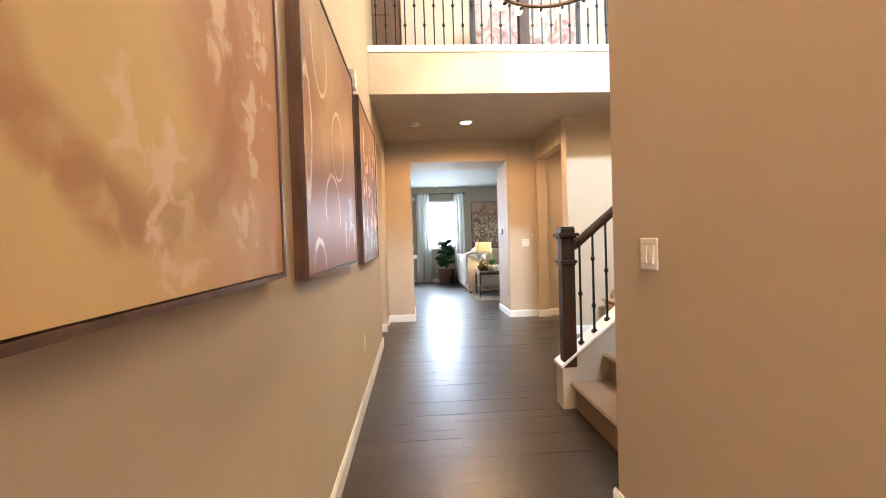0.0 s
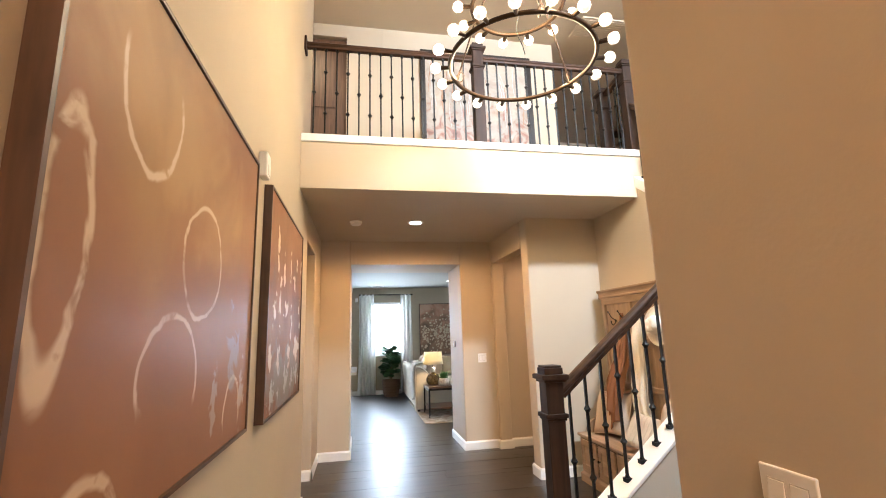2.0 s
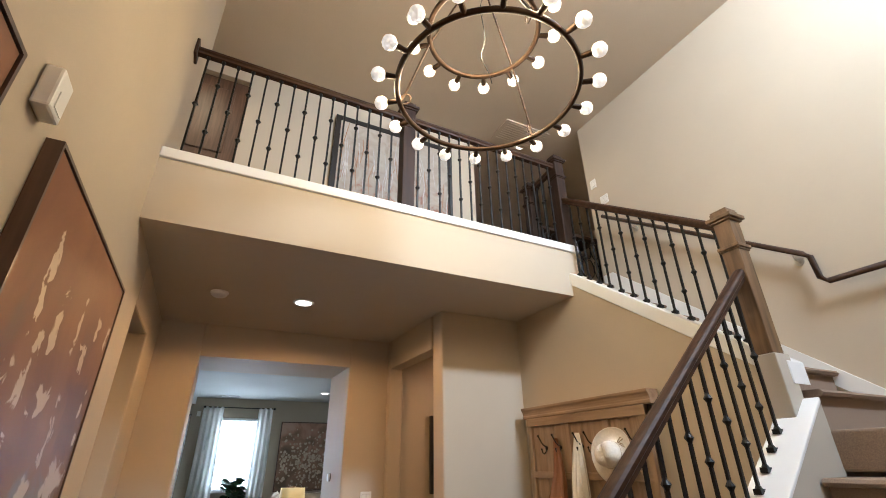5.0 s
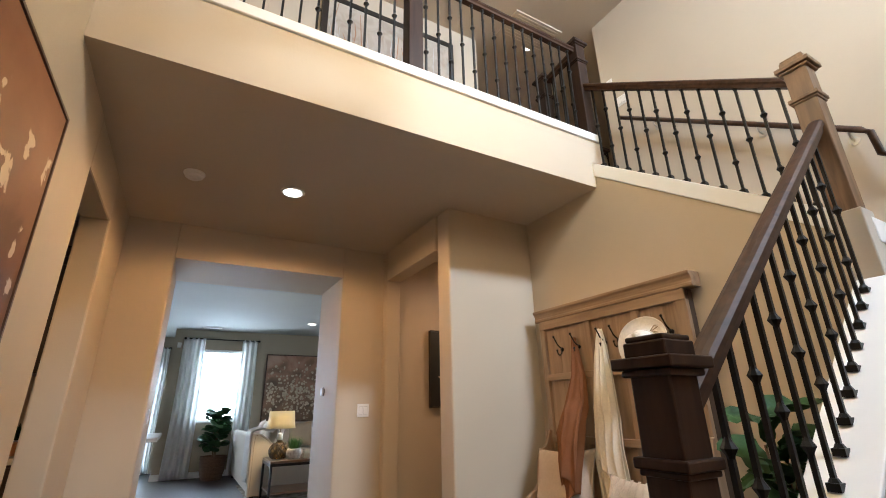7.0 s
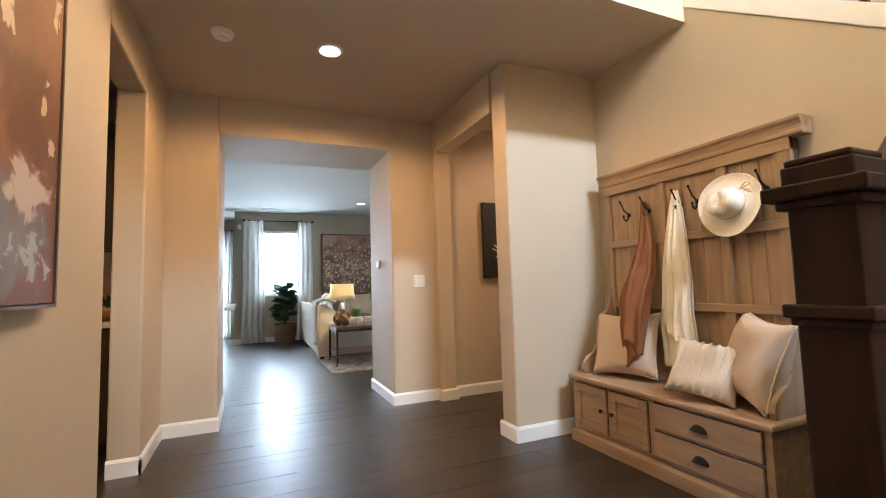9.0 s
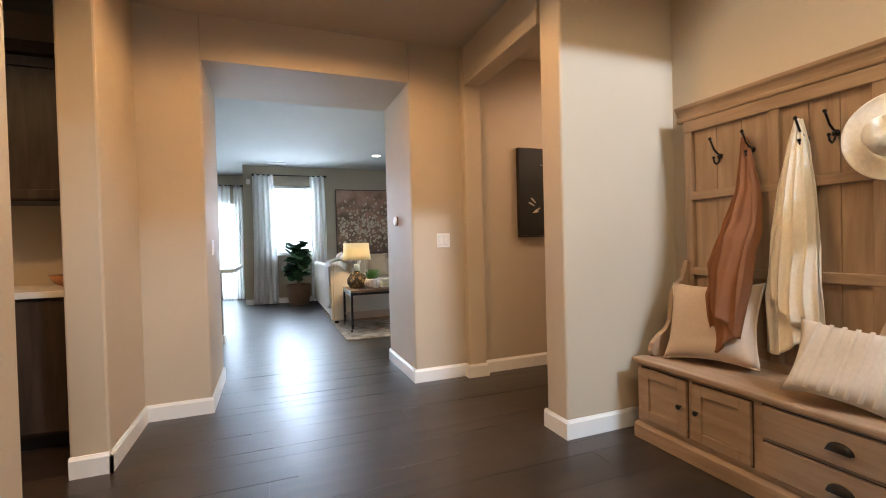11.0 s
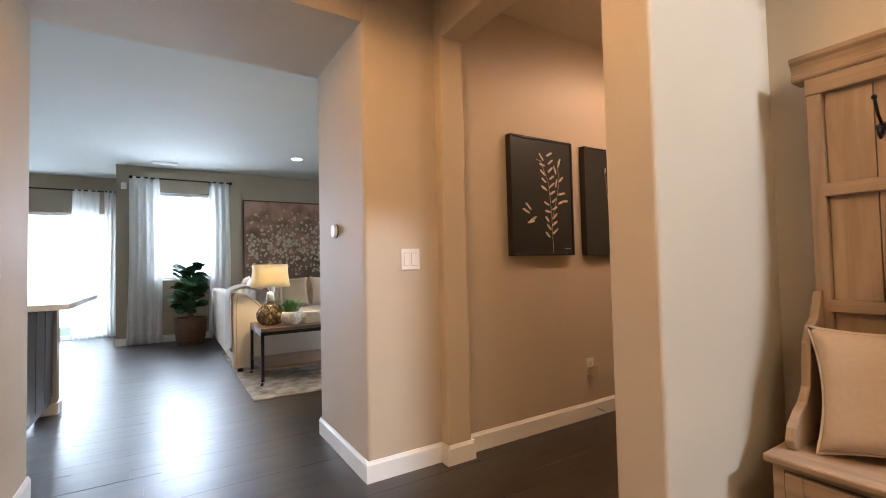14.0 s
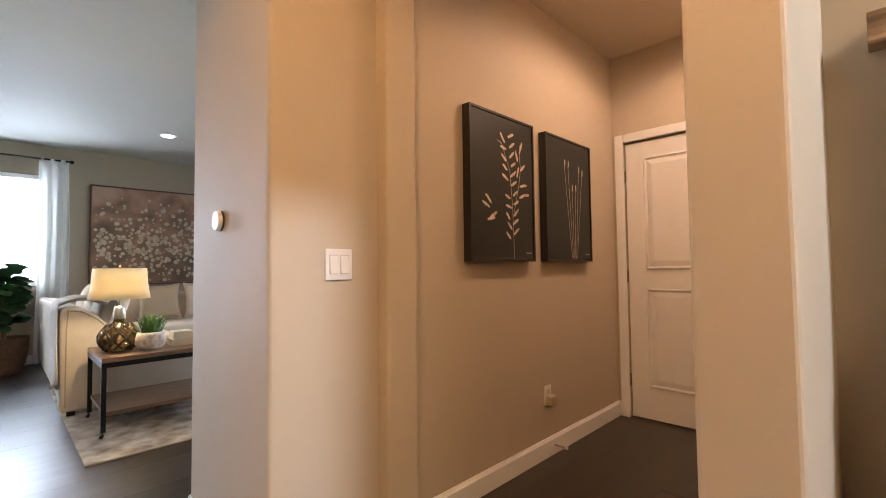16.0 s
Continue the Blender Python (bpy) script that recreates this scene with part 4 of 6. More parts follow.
for k, (cx, cz, sx, sz) in enumerate([(0.45, -0.27, 0.18, 0.12), (0.1, -0.30, 0.08, 0.14), (-0.3, -0.30, 0.10, 0.14), (-0.52, -0.36, 0.07, 0.16)]):
    a3.blotch(cx, cz, sx, sz, (0.58, 0.47, 0.38), 0.9, 7.0, 0.04, 0.16)
for k, (cx, cz) in enumerate([(0.5, -0.46), (0.25, -0.48), (0.0, -0.45), (-0.25, -0.47), (-0.5, -0.5)]):
    a3.blotch(cx, cz, 0.16, 0.13, (0.44, 0.44, 0.44), 0.8, 16.0, 0.05, 0.06)
p3 = picture("abstract painting in rust and slate with cream marks", (0.001, 5.765, 1.69), 90, 1.33, 1.225, 0.045, a3.done(), FRAME)

INK = mat("black_canvas", (0.010, 0.012, 0.011), 0.5, var=0.2)
BLACKF = mat("black_frame_paint", (0.012, 0.010, 0.009), 0.4)
LEAFGOLD = mat("ivory_print", (0.62, 0.50, 0.36), 0.5, var=0.3, scale=30)


def botanical(label, cx, w, kind):
    th = picture(label, (cx, Y1 - 0.001, 1.553), 0, w, 0.785, 0.05, INK, BLACKF)
    rng = random.Random(kind)
    if kind == 1:
        stroke(th, [(0.08, -0.38), (0.07, -0.1), (0.05, 0.1), (-0.02, 0.24), (-0.06, 0.25)], 0.003, LEAFGOLD, 0.05, False, 0.1)
        stroke(th, [(0.075, -0.15), (0.13, 0.02), (0.15, 0.12), (0.14, 0.22)], 0.003, LEAFGOLD, 0.0503, False, 0.1)
        k = 0

        def leaf_mark(x, z, a, length):
            nonlocal k
            c, d = length / 2 * math.cos(a), length / 2 * math.sin(a)
            stroke(th, [(x - c, z - d), (x, z), (x + c, z + d)], 0.016, LEAFGOLD, 0.0505 + 0.0001 * k, seed=k)
            k += 1

        for j in range(11):
            z = -0.24 + 0.052 * j
            stem = 0.07 - 0.05 * max(0.0, (z + 0.1) / 0.38)
            for side in (-1, 1):
                if rng.random() < 0.86:
                    leaf_mark(stem + side * rng.uniform(0.026, 0.042), z + 0.012 * side, rng.uniform(0.35, 0.8) * side if side > 0 else math.pi - rng.uniform(0.2, 0.9), rng.uniform(0.05, 0.066))
        for x, z, a in ((0.17, 0.03, 0.2), (0.16, -0.03, 0.4), (0.12, 0.10, 1.3), (0.165, 0.13, 0.7), (0.11, 0.19, 1.9), (0.15, 0.24, 1.2), (0.20, -0.02, 0.1), (-0.14, -0.07, 2.4), (-0.16, -0.10, 2.7), (-0.10, -0.15, 0.5), (-0.12, -0.17, 0.2)):
            leaf_mark(x, z, a, rng.uniform(0.05, 0.07))
    else:
        for k in range(6):
            x0, x1, z1 = 0.02 + 0.012 * k, -0.06 + 0.045 * k, rng.uniform(0.05, 0.22)
            stroke(th, [(x0, -0.38), ((x0 + x1) / 2, -0.1), (x1, z1)], 0.0032, LEAFGOLD, 0.05 + 0.0002 * k, False, 0.1)
            stroke(th, [(x1, z1), (x1 + 0.003, z1 + 0.02), (x1 + 0.004, z1 + 0.045)], 0.013, LEAFGOLD, 0.0515 + 0.0002 * k, seed=k)
    stroke(th, [(w / 2 - 0.09, -0.345), (w / 2 - 0.06, -0.345), (w / 2 - 0.035, -0.345)], 0.006, mat("faint_mark", (0.3, 0.28, 0.25), 0.5), 0.0505, False, 0.0)


botanical("black canvas print of an ivory leafy grass stem", 3.12, 0.56, 1)
botanical("black canvas print of ivory slender reeds", 3.815, 0.57, 2)

art = picture("wide copper and cream floral painting over the sofa", (3.0, YL - 0.001, 1.62), 0, 1.84, 1.36, 0.04,
              canvas_mat("floral_ground", [(0.25, (0.10, 0.07, 0.04)), (0.5, (0.22, 0.13, 0.08)), (0.65, (0.36, 0.20, 0.13)), (0.8, (0.42, 0.28, 0.2))], 2.5, drift=0.25, seed=2.0), FRAME, 0.018)
rng = random.Random(21)
BLOSSOM = mat("cream_blossom", (0.46, 0.38, 0.27), 0.5, var=0.3, scale=20)
bm = B()
for k in range(520):
    x, z = rng.uniform(-0.86, 0.86), rng.gauss(-0.14, 0.27)
    if abs(z) > 0.62:
        continue
    r, a0 = rng.uniform(0.007, 0.026), rng.uniform(0, 6)
    bm.faces.new([bm.verts.new((x + r * (1 + 0.5 * rng.random()) * math.cos(a0 + j * 0.9), -0.0352 - 0.000003 * k, z + r * (1 + 0.5 * rng.random()) * math.sin(a0 + j * 0.9))) for j in range(7)])
tagged(part("blossoms", bm, BLOSSOM, art), kind="stuff")

BRASSY = mat("dark_bronze_frame", (0.02, 0.015, 0.012), 0.35)
reed = picture("large dark-framed painting of pale reeds over rust grasses", (2.01, 7.858, 4.35), 0, 1.50, 1.55, 0.05,
               canvas_mat("reed_field", [(0.20, (0.16, 0.07, 0.04)), (0.32, (0.30, 0.14, 0.09)), (0.42, (0.36, 0.29, 0.22)), (0.75, (0.46, 0.40, 0.32))], 5.0, drift=0.28, seed=5.0, distort=2.0), BRASSY, 0.06)
rng = random.Random(9)
for k in range(44):
    x, z0 = rng.uniform(-0.66, 0.66), rng.uniform(-0.3, 0.2)
    stroke(reed, [(x, z0), (x + rng.uniform(-0.03, 0.03), z0 + 0.2), (x + rng.uniform(-0.06, 0.06), min(0.7, z0 + rng.uniform(0.35, 0.6)))], 0.01, SIENNA if k % 3 == 0 else PALE, 0.05 + 0.0001 * k, seed=k)

# ---- hall bench with coat rack ----
BENCH = wood("weathered_oak", (0.26, 0.17, 0.10), (0.40, 0.28, 0.18), 0.55, axis=2, stretch=9, scale=2.5, bump=0.25)
BENCH_H = wood("weathered_oak_level", (0.26, 0.17, 0.10), (0.40, 0.28, 0.18), 0.55, axis=1, stretch=9, scale=2.5, bump=0.25)
# oak darkened to stand for shade in gaps and grooves
GROOVE_SHADE = mat("oak_groove_shade", (0.07, 0.045, 0.028), 0.7)
PULL = mat("oil_rubbed_bronze", (0.018, 0.014, 0.011), 0.35, metal=0.7)
by0, by1, bxf, bxb = 5.86, 7.17, 2.725, 3.17
bench = thing("hall_bench", "weathered oak hall tree bench with coat hooks and drawers", "bench", at=(2.95, 6.5, 0))


def bpart(name, bm, m, label="", bevel=0.004, parent=None):
    return under(part(name, bm, m, None, label, bevel=bevel), bench)


bm = B(); box(bm, bxf, bxb, by0, by1, 0.09, 0.425)
bpart("body", bm, BENCH_H)
bm = B(); box(bm, bxf - 0.02, bxb, by0 - 0.015, by1 + 0.015, 0, 0.075)
prism(bm, [(bxf - 0.02, 0.075), (bxf, 0.089), (bxb, 0.089), (bxb, 0.075)], by0 - 0.015, by1 + 0.015, "y")
bpart("plinth", bm, BENCH_H)
bm = B(); box(bm, bxf - 0.025, bxb, by0 - 0.02, by1 + 0.02, 0.426, 0.455)
bpart("seat", bm, BENCH_H, bevel=0.008)


def cab_front(name, y0, y1, z0, z1, framed):
    bm = B()
    x = bxf - 0.001
    if framed:
        s = 0.05
        box(bm, x - 0.016, x, y0, y0 + s, z0, z1); box(bm, x - 0.016, x, y1 - s, y1, z0, z1)
        box(bm, x - 0.016, x, y0 + s, y1 - s, z0, z0 + s); box(bm, x - 0.016, x, y0 + s, y1 - s, z1 - s, z1)
        box(bm, x - 0.006, x, y0 + s, y1 - s, z0 + s, z1 - s)
    else:
        box(bm, x - 0.014, x, y0, y1, z0, z1)
    f = bpart(name, bm, BENCH_H, bevel=0.003)
    # dark strips laid round the front paint the shade of its gap
    bm = B()
    for a, b, c, d in ((y0 - 0.006, y1 + 0.006, z0 - 0.006, z0 - 0.001), (y0 - 0.006, y1 + 0.006, z1 + 0.001, z1 + 0.006), (y0 - 0.006, y0 - 0.001, z0, z1), (y1 + 0.001, y1 + 0.006, z0, z1)):
        box(bm, x - 0.002, x + 0.0005, a, b, c, d)
    g = part("gap_shade_strip", bm, GROOVE_SHADE, None)
    under(g, bench)
    return f


def sub(ob, parent):
    ob.parent = parent
    ob.matrix_parent_inverse = (parent.parent.matrix_basis @ parent.matrix_parent_inverse @ parent.matrix_basis).inverted()
    return ob


for y0, y1, ky in ((6.845, 7.13, 6.875), (6.525, 6.81, 6.78)):
    f = cab_front("door", y0, y1, 0.125, 0.405, True)
    bm = B(); cyl(bm, (bxf - 0.017, ky, 0.27), (bxf - 0.03, ky, 0.27), 0.006, 0.006, 10); ball(bm, (bxf - 0.036, ky, 0.27), 0.013, 0.7, 1, 1)
    sub(part("knob", bm, PULL, None, "black knob", smooth=True), f)
for z0, z1 in ((0.275, 0.41), (0.12, 0.255)):
    f = cab_front("drawer", 5.90, 6.475, z0, z1, False)
    bm = B()
    zc, yc = (z0 + z1) / 2, 6.20
    seg = [(yc + 0.045 * math.cos(math.pi * k / 10), zc - 0.012 + 0.034 * math.sin(math.pi * k / 10)) for k in range(11)]
    fr = [bm.verts.new((bxf - 0.016, y, z)) for y, z in seg]
    ot = [bm.verts.new((bxf - 0.036, yc + (y - yc) * 0.86, zc - 0.012 + (z - zc + 0.012) * 0.62)) for y, z in seg]
    for k in range(10):
        bm.faces.new((fr[k], fr[k + 1], ot[k + 1], ot[k]))
    bm.faces.new(ot)
    sub(part("cup_pull", bm, PULL, None, "black cup pull", smooth=True), f)
# back panel
bx = 3.12
# backing in the groove shade colour, showing between the planks
bm = B(); box(bm, bx + 0.004, bxb, by0 + 0.02, by1 - 0.02, 0.456, 1.80)
bpart("back_panel", bm, GROOVE_SHADE)
cols = [7.11, 6.655, 6.245, 5.90]
rowz = [1.735, 1.365, 0.93, 0.50]
for y in (by1 - 0.02, 6.655, 6.245, by0 + 0.07):
    bm = B(); box(bm, bx - 0.028, bx + 0.0035, y - (0.05 if y in (by1 - 0.02, by0 + 0.07) else 0.027), y + (0.0 if y == by1 - 0.02 else 0.027), 0.456, 1.80)
    bpart("stile", bm, BENCH)
for z in (1.365, 0.93, 0.475):
    bm = B(); box(bm, bx - 0.0315, bx + 0.0035, by0 + 0.05, by1 - 0.06, z - 0.024, z + 0.024)
    bpart("rail", bm, BENCH_H)
bm = B(); box(bm, bx - 0.034, bx + 0.0035, by0 + 0.02, by1 - 0.02, 1.735, 1.80)
bpart("rail", bm, BENCH_H)
edges_y = [by0 + 0.097, 6.218, 6.272, 6.628, 6.682, by1 - 0.07]
for c in range(3):
    ya, yb = edges_y[2 * c], edges_y[2 * c + 1]
    for r in range(3):
        za, zb = (1.389, 1.735) if r == 0 else ((0.954, 1.341) if r == 1 else (0.499, 0.906))
        for k in range(3):
            bm = B(); w = (yb - ya) / 3
            box(bm, bx - 0.006, bx + 0.0035, ya + k * w + 0.0018, ya + (k + 1) * w - 0.0018, za, zb)
            under(part("plank", bm, BENCH), bench)
bm = B()
prism(bm, [(bx - 0.034, 1.80), (bx - 0.042, 1.808), (bx - 0.042, 1.822), (bx - 0.036, 1.828), (bx - 0.038, 1.845), (bx - 0.045, 1.862), (bx - 0.056, 1.874), (bx - 0.058, 1.892), (bxb, 1.892), (bxb, 1.80)], by0 - 0.045, by1 + 0.02, "y")
bpart("crown", bm, BENCH_H, bevel=0.003)
for y0, y1 in ((by1 - 0.045, by1 - 0.015), (by0 + 0.015, by0 + 0.045)):
    bm = B()
    arm = [(3.10, 0.456), (2.80, 0.456), (2.785, 0.49), (2.80, 0.53), (2.85, 0.575), (2.90, 0.60), (2.935, 0.65), (2.945, 0.72), (2.955, 0.80), (2.99, 0.86), (3.035, 0.885), (3.055, 0.93), (3.075, 0.985), (3.10, 0.99)]
    prism(bm, arm, y0, y1, "y")
    bpart("arm", bm, BENCH)
for y in (6.94, 6.765, 6.52, 6.405, 6.015):
    hk = thing_hook = B()
    cyl(hk, (bx - 0.008, y, 1.565), (bx - 0.014, y, 1.565), 0.016, 0.014, 12)
    tube(hk, [(bx - 0.012, y, 1.575), (bx - 0.03, y, 1.58), (bx - 0.055, y, 1.60), (bx - 0.075, y, 1.635), (bx - 0.085, y, 1.65)], 0.005, 8)
    ball(hk, (bx - 0.087, y, 1.655), 0.009, seg=10, rings=6)
    tube(hk, [(bx - 0.012, y, 1.555), (bx - 0.02, y, 1.535), (bx - 0.04, y, 1.52), (bx - 0.055, y, 1.53), (bx - 0.06, y, 1.55)], 0.005, 8)
    ball(hk, (bx - 0.06, y, 1.555), 0.008, seg=10, rings=6)
    under(part("coat_hook", hk, PULL, None, "black double coat hook", smooth=True), bench)


# ---- soft things on the bench ----
def cloth(name, colour, weave=0.4, rough=0.9, scale=300):
    return mat(name, colour, rough, var=0.035, scale=60, bump=weave, bscale=scale, spec=0.2)


def pillow(label, at, rot, w, h, thick, material, piping=None, stripes=0):
    """A stuffed square cushion with pinched corners and piping; it lies in its own x-z plane."""
    th = thing("throw_pillow", label, "pillow", "throw pillows")
    th.matrix_basis = pose(*at, *rot)
    bm = B()
    n = 22
    rng = random.Random(int(w * 1000))
    ph = [rng.uniform(0, 6) for _ in range(6)]
    for side in (1, -1):
        grid = []
        for i in range(n + 1):
            row = []
            for j in range(n + 1):
                u, v = 2 * i / n - 1, 2 * j / n - 1
                e = max(0, (1 - u ** 4)) ** 0.5 * max(0, (1 - v ** 4)) ** 0.5
                pin = 1 - 0.13 * ((1 - abs(u) ** 2) * abs(v) ** 4)
                pin2 = 1 - 0.13 * ((1 - abs(v) ** 2) * abs(u) ** 4)
                wr = 0.007 * math.sin(3 * u + ph[0] + 2 * v) + 0.004 * math.sin(5 * v - 3 * u + ph[1])
                row.append(bm.verts.new((u * w / 2 * pin2, side * (thick / 2 * e + wr * e), v * h / 2 * pin)))
            grid.append(row)
        for i in range(n):
            for j in range(n):
                bm.faces.new((grid[i][j], grid[i + 1][j], grid[i + 1][j + 1], grid[i][j + 1]))
    bmesh.ops.remove_doubles(bm, verts=bm.verts, dist=0.0006)
    part("cushion", bm, material, th, smooth=True)
    if piping:
        bm = B()
        pts = []
        for k in range(80):
            s = k / 20
            q, f = int(s), 2 * (s - int(s)) - 1
            u, v = ((f, -1), (1, f), (-f, 1), (-1, -f))[q]
            pin = 1 - 0.13 * (1 - u * u) * abs(v) ** 4
            pin2 = 1 - 0.13 * (1 - v * v) * abs(u) ** 4
            pts.append((u * w / 2 * pin2, 0, v * h / 2 * pin))
        tube(bm, pts, 0.006, 6, True)
        part("piping", bm, piping, th, smooth=True)
    for k in range(stripes):
        bm = B()
        rows = []
        for j in range(n + 1):
            v = (2 * j / n - 1) * 0.86
            u = -0.8 + 1.6 * (k + 0.5) / stripes + 0.10 * v
            e = max(0, (1 - u ** 4)) ** 0.5 * max(0, (1 - v ** 4)) ** 0.5
            wr = 0.007 * math.sin(3 * u + ph[0] + 2 * v) + 0.004 * math.sin(5 * v - 3 * u + ph[1])
            rows.append([bm.verts.new((u * w / 2 + du * w / 2, -(thick / 2 + wr) * e - 0.001 - hh, v * h / 2)) for du, hh in ((-0.045, 0.0), (-0.02, 0.0035), (0.02, 0.0035), (0.045, 0.0))])
        for a, b in zip(rows, rows[1:]):
            for q in range(3):
                bm.faces.new((a[q], a[q + 1], b[q + 1], b[q]))
        part("stripe", bm, material, th, smooth=True)
    return th


LINEN = cloth("natural_linen", (0.54, 0.43, 0.33))
LINEN_W = cloth("ivory_linen", (0.62, 0.54, 0.45))
PIPE = cloth("piping_cord", (0.66, 0.56, 0.46))
pillow("natural linen throw pillow with piped edges on the bench", (2.955, 6.885, 0.672), (-20, -3, -76), 0.46, 0.43, 0.15, LINEN, PIPE)
pillow("ivory ribbed lumbar pillow lying on the bench", (2.855, 6.25, 0.615), (-28, 8, -72), 0.35, 0.32, 0.13, LINEN_W, None, 7)
pillow("tan linen throw pillow with piped edges on the bench", (2.955, 6.045, 0.69), (-18, 6, -122), 0.42, 0.44, 0.17, LINEN, PIPE)


def hanging(label, name, at, length, material, lefts, rights, out, seed, folds):
    """Cloth hung from one hook: two overlapping layers gathered at the top, in sharp folds that widen below."""
    th = thing(name, label, "towel", at=at)
    rng = random.Random(seed)
    nu, nv = 64, 56
    knots = (0.0, 0.12, 0.3, 0.48, 0.56, 0.75, 1.0)
    bm = B()
    for layer, (full, slope, back) in enumerate(((0.86, 0.16, 0.0), (1.0, -0.10, 0.022))):
        ph = [rng.uniform(0, 6) for _ in range(5)]
        grid = []
        for j in range(nv + 1):
            v = j / nv
            le, ri = float(np.interp(v, knots, lefts)), float(np.interp(v, knots, rights))
            if layer == 0:
                le, ri = le * 0.86 + ri * 0.14, ri * 0.95 + le * 0.05
            fo = float(np.interp(v, knots, out))
            amp = 0.004 + 0.015 * min(1, v * 2.2)
            row = []
            for i in range(nu + 1):
                s = i / nu
                warp = s + 0.05 * math.sin(5 * v + ph[0]) + 0.03 * math.sin(11 * v + ph[1])
                ridge = 1 - abs(math.sin(math.pi * folds * warp + ph[2])) ** 0.7
                fine = 0.25 * math.sin(17 * s + ph[3] + 4 * v) + 0.2 * math.sin(13 * v + 6 * s + ph[4])
                slack = 0.010 * math.exp(-((v - 0.55) / 0.05) ** 2) * math.sin(5 * s + ph[1])
                x = -fo - 0.035 * math.sin(math.pi * s) * min(1, v * 3) - amp * (ridge + fine) - slack + back
                hem = slope * (s - 0.5) + 0.015 * math.sin(8 * s + ph[0])
                row.append(bm.verts.new((x, le + (ri - le) * s, -length * v * full * (1 + hem * v * v))))
            grid.append(row)
        for j in range(nv):
            for i in range(nu):
                bm.faces.new((grid[j][i], grid[j][i + 1], grid[j + 1][i + 1], grid[j + 1][i]))
    sheet = part("cloth", bm, material, th, smooth=True)
    sol = sheet.modifiers.new("thick", "SOLIDIFY")
    sol.thickness = 0.005
    return th


hanging("rust brown linen shawl hanging from a hook", "hanging_shawl", (bx - 0.045, 6.79, 1.635), 1.06, cloth("rust_linen", (0.21, 0.088, 0.038), 0.3),
        (0.010, 0.022, 0.040, 0.090, 0.085, 0.105, 0.050), (-0.012, -0.045, -0.095, -0.115, -0.110, -0.130, -0.100), (0.0, 0.005, 0.02, 0.06, 0.10, 0.17, 0.21), 2, 2)
hanging("cream cotton throw hanging from a hook", "hanging_throw", (bx - 0.045, 6.54, 1.66), 1.06, cloth("cream_cotton", (0.80, 0.73, 0.60), 0.5, scale=120),
        (0.010, 0.050, 0.082, 0.100, 0.108, 0.120, 0.130), (-0.012, -0.042, -0.074, -0.094, -0.100, -0.115, -0.125), (0.0, 0.005, 0.015, 0.03, 0.035, 0.045, 0.05), 5, 4)

hat = thing("straw_hat", "wide-brimmed cream straw hat hanging on a hook", "hat")
hat.matrix_basis = pose(bx - 0.075, 6.165, 1.50, 0, -82, 0) @ pose(0, 0, 0, 0, 0, 20)
STRAW = mat("cream_straw", (0.82, 0.77, 0.68), 0.8, var=0.06, scale=60, bump=0.6, bscale=240)
bm = B()
seg = 48
prof = [(0.178, 0.016), (0.172, 0.008), (0.14, 0.0), (0.105, 0.004), (0.092, 0.014), (0.088, 0.05), (0.080, 0.085), (0.062, 0.108), (0.03, 0.105), (0.0, 0.092)]
rows = []
for r, z in prof:
    rows.append([bm.verts.new((r * (1.0 if r > 0.1 else 0.88) * math.cos(2 * math.pi * k / seg), r * math.sin(2 * math.pi * k / seg), z + (0.015 * math.sin(4 * math.pi * k / seg) if r > 0.1 else (-0.02 * math.exp(-(math.sin(2 * math.pi * k / seg) * 3) ** 2) if z > 0.08 else 0)))) for k in range(seg)])
for a, b in zip(rows, rows[1:]):
    for k in range(seg):
        bm.faces.new((a[k], a[(k + 1) % seg], b[(k + 1) % seg], b[k]))
bmesh.ops.remove_doubles(bm, verts=bm.verts, dist=0.0005)
brim = part("crown_and_brim", bm, STRAW, hat, smooth=True)
sol = brim.modifiers.new("thick", "SOLIDIFY")
sol.thickness = 0.003
bm = B()
tube(bm, [(0.090 * 0.9 * math.cos(2 * math.pi * k / 40), 0.091 * math.sin(2 * math.pi * k / 40), 0.022) for k in range(40)], 0.004, 6, True)
tube(bm, [(0.05, -0.085, 0.022), (0.07, -0.12, 0.02), (0.05, -0.14, 0.022), (0.045, -0.1, 0.024)], 0.003, 6)
tube(bm, [(0.05, -0.085, 0.022), (0.02, -0.125, 0.02), (0.0, -0.13, 0.02), (0.03, -0.1, 0.024)], 0.003, 6)
part("cord_band", bm, cloth("tan_cord", (0.45, 0.36, 0.25)), hat, "tan cord band with a bow")


# ---- plants ----
LEAF = mat("fiddle_leaf", (0.026, 0.068, 0.02), 0.6, var=0.45, scale=8, bump=0.2, bscale=60, spec=0.25)
STEM = mat("plant_bark", (0.14, 0.09, 0.05), 0.8, var=0.2)


